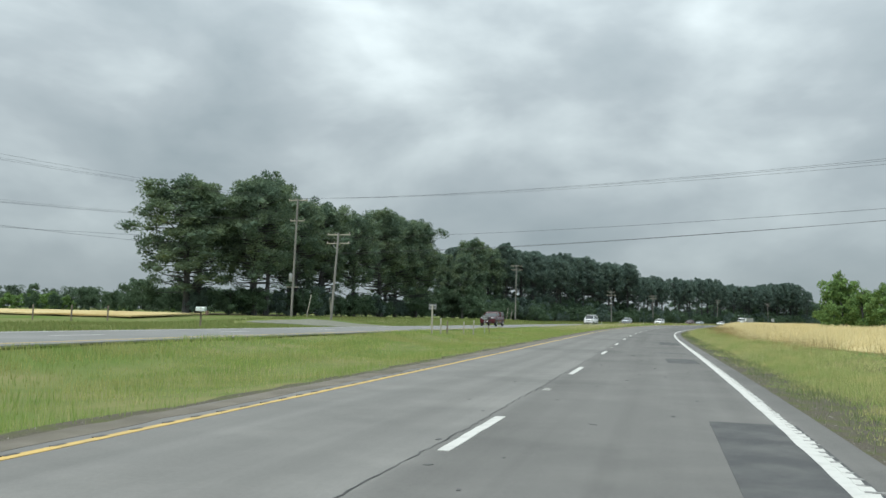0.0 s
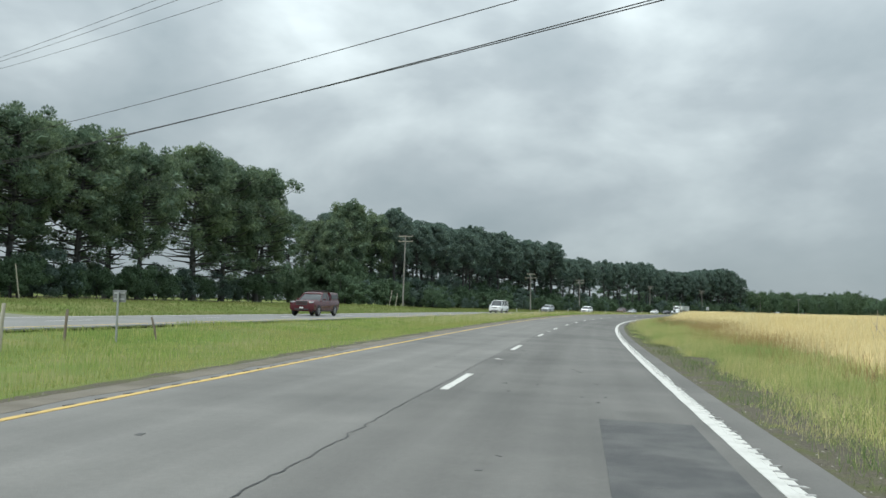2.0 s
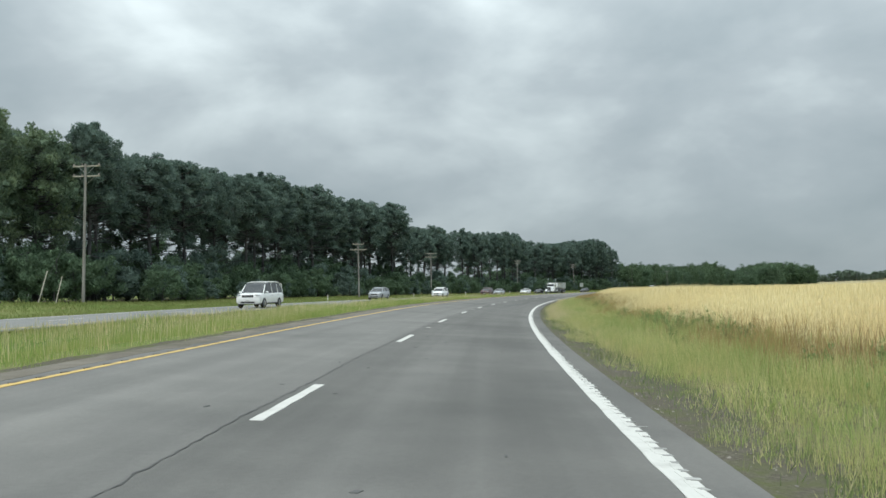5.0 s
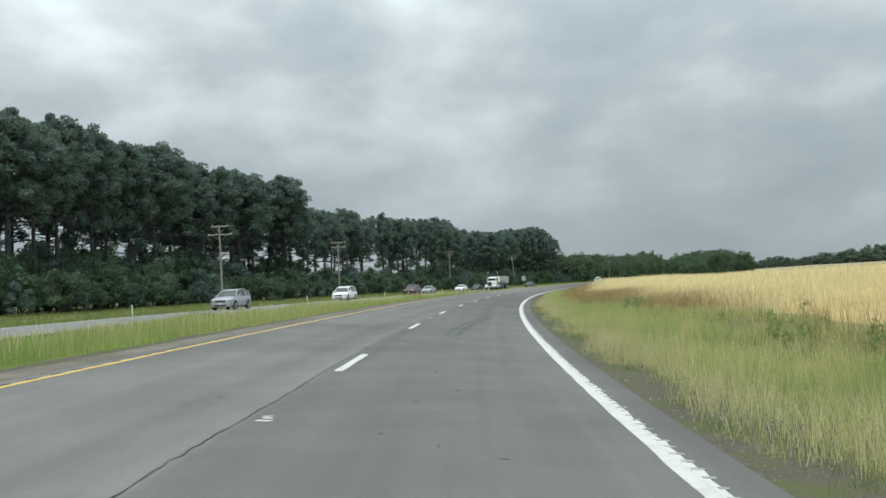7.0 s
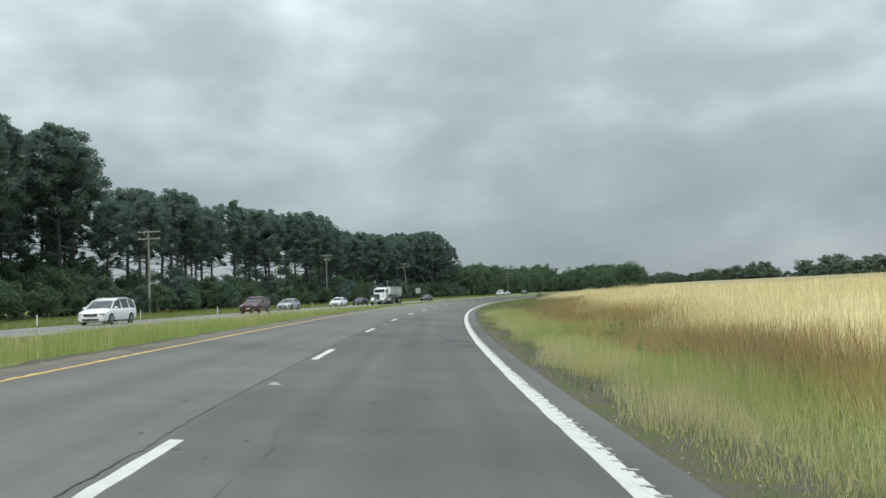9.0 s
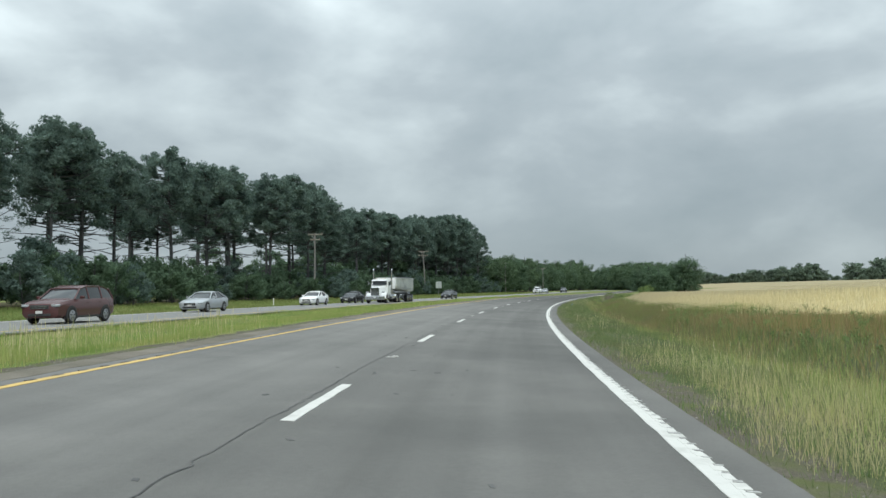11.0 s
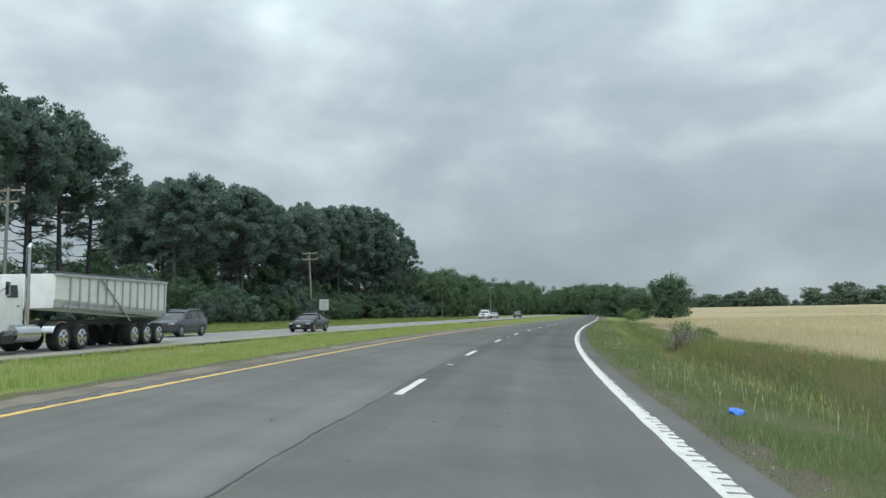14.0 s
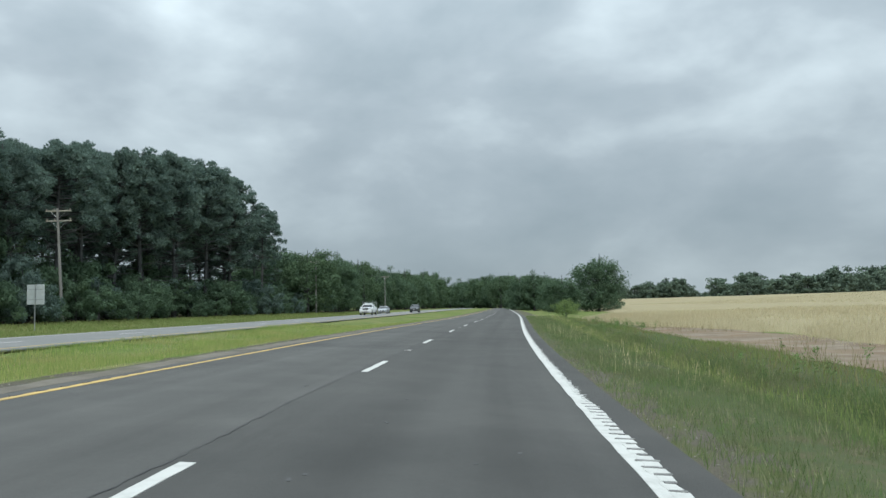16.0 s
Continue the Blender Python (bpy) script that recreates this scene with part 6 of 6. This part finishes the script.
    box("number_plate", (nose + 0.03, 0, hull_s[1][1] + 0.24), (0.015, 0.31, 0.12), PLATE, root, 0.004)
    for sg in (-1, 1):
        box("headlight", (nose - 0.10, sg * 0.36 * W, zf - 0.06), (0.26, 0.17 * W, 0.10), LAMP_GLASS, root, 0.035, Matrix.Rotation(-sg * 0.45, 3, "Z"), "clear headlamp")
        box("tail_light", (-nose + 0.05, sg * 0.40 * W, hull_s[-2][2] - 0.18), (0.10, 0.14, 0.22), TAIL_RED, root, 0.02, None, "red tail lamp")
        xm = cab_s[0][0] * L - 0.35
        box("wing_mirror", (xm, sg * (W / 2 + 0.08), belt(cab_s[0][0]) + 0.1), (0.13, 0.2, 0.14), colour, root, 0.04)
        for x in ((0.02, -0.2) if kind != "pickup" else (0.0, -0.1)):
            box("door_handle", (x * L, sg * (side(x) / 0.91 + 0.008), belt(x) - 0.16), (0.2, 0.025, 0.03), colour if kind != "van" else BLACK_TRIM, root, 0.008)
        box("sill", (0.0, sg * (W / 2 - 0.06), hull_s[4][1] + 0.05), (L * 0.42, 0.1, 0.09), BLACK_TRIM, root, 0.02)
    if extra == "topper":
        secs = [[(x, y, z) for y, z in ((0.93, 1.2), (0.86, 1.75), (0.78, 1.86), (0.3, 1.9), (-0.3, 1.9), (-0.78, 1.86), (-0.86, 1.75), (-0.93, 1.2))] for x in (-0.49 * L, -0.47 * L, -0.17 * L)]
        secs[0] = [(x, y * 0.97, z - 0.06 * (z > 1.3)) for x, y, z in secs[0]]
        loft("bed_cap", secs, colour, root)
        for sg in (-1, 1):
            box("cap_window", (-0.32 * L, sg * 0.897, 1.52), (1.4, 0.03, 0.32), GLASS, root, 0.03, Matrix.Rotation(sg * 0.12, 3, "X"))
        box("roof_carrier", (-0.12 * L, 0, 1.97), (1.5, 1.2, 0.06), BLACK_TRIM, root, 0.02)
    if extra == "ladder_rack":
        for x in (-0.48, -0.17):
            for sg in (-1, 1):
                rod("rack_post", (x * L, sg * 0.9, 1.2), (x * L, sg * 0.85, 2.1), 0.025, 0.025, METAL_GREY, root, 6)
            rod("rack_bar", (x * L, -0.9, 2.1), (x * L, 0.9, 2.1), 0.025, 0.025, METAL_GREY, root, 6)
        for sg in (-1, 1):
            rod("rack_rail", (-0.5 * L, sg * 0.8, 2.12), (0.28 * L, sg * 0.8, 2.12), 0.025, 0.025, METAL_GREY, root, 6)
        box("toolbox", (-0.18 * L, 0, 1.38), (0.5, 1.7, 0.3), WHITE_CAR, root, 0.02)
    if kind in ("suv", "minivan") and not extra:
        for sg in (-1, 1):
            rod("roof_rail", (0.02 * L, sg * 0.33 * W, top + 0.035), (-0.33 * L, sg * 0.33 * W, top + 0.03), 0.02, 0.02, METAL_GREY, root, 6)
    return tagged(root, label, category, group)


NEAR_LANE, FAR_LANE = -17.6, -21.0
car("pickup", MAROON_CAR, 98, -19.6, "maroon pickup truck with a matching bed cap", "pickup truck", "pickup_truck", "topper")
car("van", WHITE_CAR, 165, -17.9, "high-roofed white van on the opposite carriageway", "van", "van", "plain")
car("suv", SILVER_CAR, 213, FAR_LANE, "silver sport-utility car with dark windows", "car", "suv")
car("minivan", WHITE_CAR, 246, -20.6, "white minivan with dark side windows", "minivan", "minivan")
car("suv", BROWN_CAR, 272, -18.2, "dark brownish-maroon small family car", "car", "suv", "plain")
car("sedan", SILVER_CAR, 293, FAR_LANE, "silver four-door sedan on the opposite carriageway", "car", "sedan")
car("sedan", WHITE_CAR, 319.4, -21.6, "glossy white four-door sedan with alloy wheels", "car", "sedan")
car("sedan", BLACK_CAR, 333.3, -21.8, "black four-door sedan with bright headlamps", "car", "sedan")
car("suv", GREY_CAR, 354, -21.6, "dark grey large sport-utility car behind the dump truck", "car", "suv")
car("sedan", BLACK_CAR, 366.5, -17.2, "dark blue-black four-door sedan on the opposite carriageway", "car", "sedan")
car("pickup", WHITE_CAR, 484, -20.5, "white work pickup with a ladder rack", "pickup truck", "pickup_truck", "ladder_rack")
car("sedan", SILVER_CAR, 508, -21.5, "pale silver sedan following a white pickup", "car", "sedan")
car("suv", GREY_CAR, 528, NEAR_LANE, "dark sport-utility car far down the road", "car", "suv")


def dump_truck(s, u):
    """A conventional tractor with a tipping trailer; x runs forward from the front axle's middle."""
    root = new("dump_truck")
    root.location = place(s, u, opp_z(s))
    root.rotation_euler = (0, 0, -float(heading(s)) - math.pi / 2)
    hood = [[(x, y, z) for y, z in ((w, zb), (w, zt - 0.18), (w * 0.8, zt), (0, zt + 0.04), (-w * 0.8, zt), (-w, zt - 0.18), (-w, zb))] for x, w, zb, zt in ((-1.0, 0.78, 1.05, 2.02), (-0.2, 0.68, 0.95, 1.95), (0.75, 0.58, 0.85, 1.86), (0.95, 0.55, 0.85, 1.82))]
    loft("hood", hood, WHITE_CAR, root)
    box("grille", (0.97, 0, 1.35), (0.06, 1.0, 0.95), CHROME, root, 0.03, label="tall chrome radiator grille")
    for i in range(9):
        box("grille_slat", (1.004, -0.40 + 0.1 * i, 1.35), (0.012, 0.03, 0.82), BLACK_TRIM, root)
    box("bumper", (1.12, 0, 0.62), (0.22, 2.42, 0.42), CHROME, root, 0.06, label="wide chrome bumper")
    box("number_plate", (1.24, 0, 0.70), (0.02, 0.31, 0.15), PLATE, root)
    for sg in (-1, 1):
        fender = [(0.70 * math.cos(a), 0.52 + 0.68 * math.sin(a)) for a in np.linspace(0.05, math.pi - 0.15, 13)]
        inner = [(x * 0.9, 0.52 + (z - 0.52) * 0.9) for x, z in fender]
        n = len(fender)
        v = [(x, sg * y, z) for y in (1.22, 0.6) for x, z in fender + inner[::-1]]
        m = 2 * n
        f = [(i, (i + 1) % m, m + (i + 1) % m, m + i) for i in range(m)] + [tuple(range(m)), tuple(range(2 * m - 1, m - 1, -1))]
        solid("fender", v, f, WHITE_CAR, root, sharp=30)
        box("headlight", (0.78, sg * 0.95, 1.28), (0.2, 0.34, 0.2), LAMP_GLASS, root, 0.05)
        wheel(root, 0.0, sg * 1.05, 0.52, 0.3, CHROME)
        rod("exhaust_stack", (-2.35, sg * 1.12, 1.0), (-2.35, sg * 1.12, 3.9), 0.09, 0.09, CHROME, root, 12, "tall chrome exhaust stack")
        rod("stack_tip", (-2.35, sg * 1.12, 3.88), (-2.5, sg * 1.12, 4.05), 0.09, 0.075, CHROME, root, 10)
        rod("mirror_arm", (-0.95, sg * 0.95, 2.2), (-0.85, sg * 1.35, 2.4), 0.02, 0.02, CHROME, root, 6)
        box("mirror", (-0.87, sg * 1.38, 2.35), (0.08, 0.16, 0.5), CHROME, root, 0.02)
        v, f = tube([(-1.5, sg * 1.05, 0.75), (-2.9, sg * 1.05, 0.75)], [0.33, 0.33], 16)
        solid("fuel_tank", v, f, CHROME, root)
        box("step", (-1.2, sg * 1.1, 0.55), (0.7, 0.25, 0.3), BLACK_TRIM, root, 0.02)
        for x in (-4.55, -5.85):
            wheel(root, x, sg * 1.0, 0.51, 0.46, CHROME)
        quarter = [(0.62 * math.cos(a) - 4.4, 0.55 + 0.6 * math.sin(a)) for a in np.linspace(0.3, math.pi / 2 + 0.5, 9)]
        nq = len(quarter)
        v = [(x, sg * y, z + d) for d in (0, 0.03) for y in (1.25, 0.72) for x, z in quarter]
        f = [(i, i + 1, nq + i + 1, nq + i) for i in range(nq - 1)] + [(2 * nq + i, 3 * nq + i, 3 * nq + i + 1, 2 * nq + i + 1) for i in range(nq - 1)] + [(i, 2 * nq + i, 2 * nq + i + 1, i + 1) for i in range(nq - 1)]
        solid("mudguard", v, f, CHROME, root)
        for x in (-10.2, -11.4, -12.6):
            wheel(root, x, sg * 1.0, 0.51, 0.46, CHROME)
        rod("tarp_arm", (-7.0, sg * 1.3, 3.0), (-9.6, sg * 1.3, 1.15), 0.035, 0.035, METAL_GREY, root, 6)
    cab = [[(x, y, z) for y, z in ((1.0, 0.85), (1.03, 1.3), (1.03, 2.1), (0.97, 2.55), (0.88, 2.78), (0, 2.86), (-0.88, 2.78), (-0.97, 2.55), (-1.03, 2.1), (-1.03, 1.3), (-1.0, 0.85))] for x in (-2.25, -1.35)]
    front = [(-0.98 - 0.18 * max(0.0, (z - 2.0)), y * 0.97, z) for _, y, z in cab[0]]
    loft("cab", [cab[0], cab[1], front], WHITE_CAR, root)
    box("windscreen", (-1.05, 0, 2.36), (0.05, 1.72, 0.50), GLASS, root, 0.02, Matrix.Rotation(-0.19, 3, "Y"), "dark split windscreen")
    box("sun_visor", (-0.98, 0, 2.68), (0.26, 1.86, 0.05), WHITE_CAR, root, 0.02, Matrix.Rotation(0.45, 3, "Y"))
    for sg in (-1, 1):
        box("side_window", (-1.62, sg * 1.012, 2.28), (0.62, 0.05, 0.46), GLASS, root, 0.02, Matrix.Rotation(sg * 0.1, 3, "X"))
        box("door_handle", (-1.95, sg * 1.04, 1.75), (0.18, 0.03, 0.05), CHROME, root, 0.008)
    for i in range(5):
        box("marker_light", (-1.32, -0.6 + 0.3 * i, 2.87), (0.1, 0.07, 0.05), YELLOW_PAINT, root, 0.015)
    box("chassis", (-3.9, 0, 0.95), (5.6, 0.85, 0.26), BLACK_TRIM, root, 0.02)
    box("trailer_frame", (-8.6, 0, 1.12), (9.2, 0.95, 0.2), BLACK_TRIM, root, 0.02)
    v = []
    for x, zb in ((-3.9, 1.75), (-13.3, 1.32)):
        v += [(x, y, z) for y, z in ((1.0, zb), (1.22, zb + 0.3), (1.24, 2.95), (-1.24, 2.95), (-1.22, zb + 0.3), (-1.0, zb))]
    f = [(i, (i + 1) % 6, 6 + (i + 1) % 6, 6 + i) for i in range(6)] + [(5, 4, 3, 2, 1, 0), (6, 7, 8, 9, 10, 11)]
    solid("dump_body", v, f, WHITE_CAR, root, "white ribbed tipping trailer body", 20)
    for sg in (-1, 1):
        for i in range(13):
            x = -4.9 - 0.68 * i
            box("side_rib", (x, sg * 1.255, 2.28), (0.09, 0.07, 1.28), SILVER_CAR, root, 0.012)
        box("top_rail", (-8.6, sg * 1.25, 2.98), (9.4, 0.12, 0.12), SILVER_CAR, root, 0.02)
        box("bottom_rail", (-8.9, sg * 1.2, 1.62), (8.7, 0.1, 0.12), SILVER_CAR, root, 0.02, Matrix.Rotation(-0.03, 3, "Y"))
    rod("tarp_roll", (-4.0, 0.9, 3.08), (-13.2, 0.9, 3.08), 0.07, 0.07, BLACK_TRIM, root, 8)
    box("front_board", (-3.92, 0, 2.35), (0.08, 2.3, 1.35), WHITE_CAR, root, 0.03)
    return tagged(root, "white tractor truck with chrome stacks pulling a white dump trailer", "dump truck", "oncoming vehicles")


dump_truck(330, -17.7)
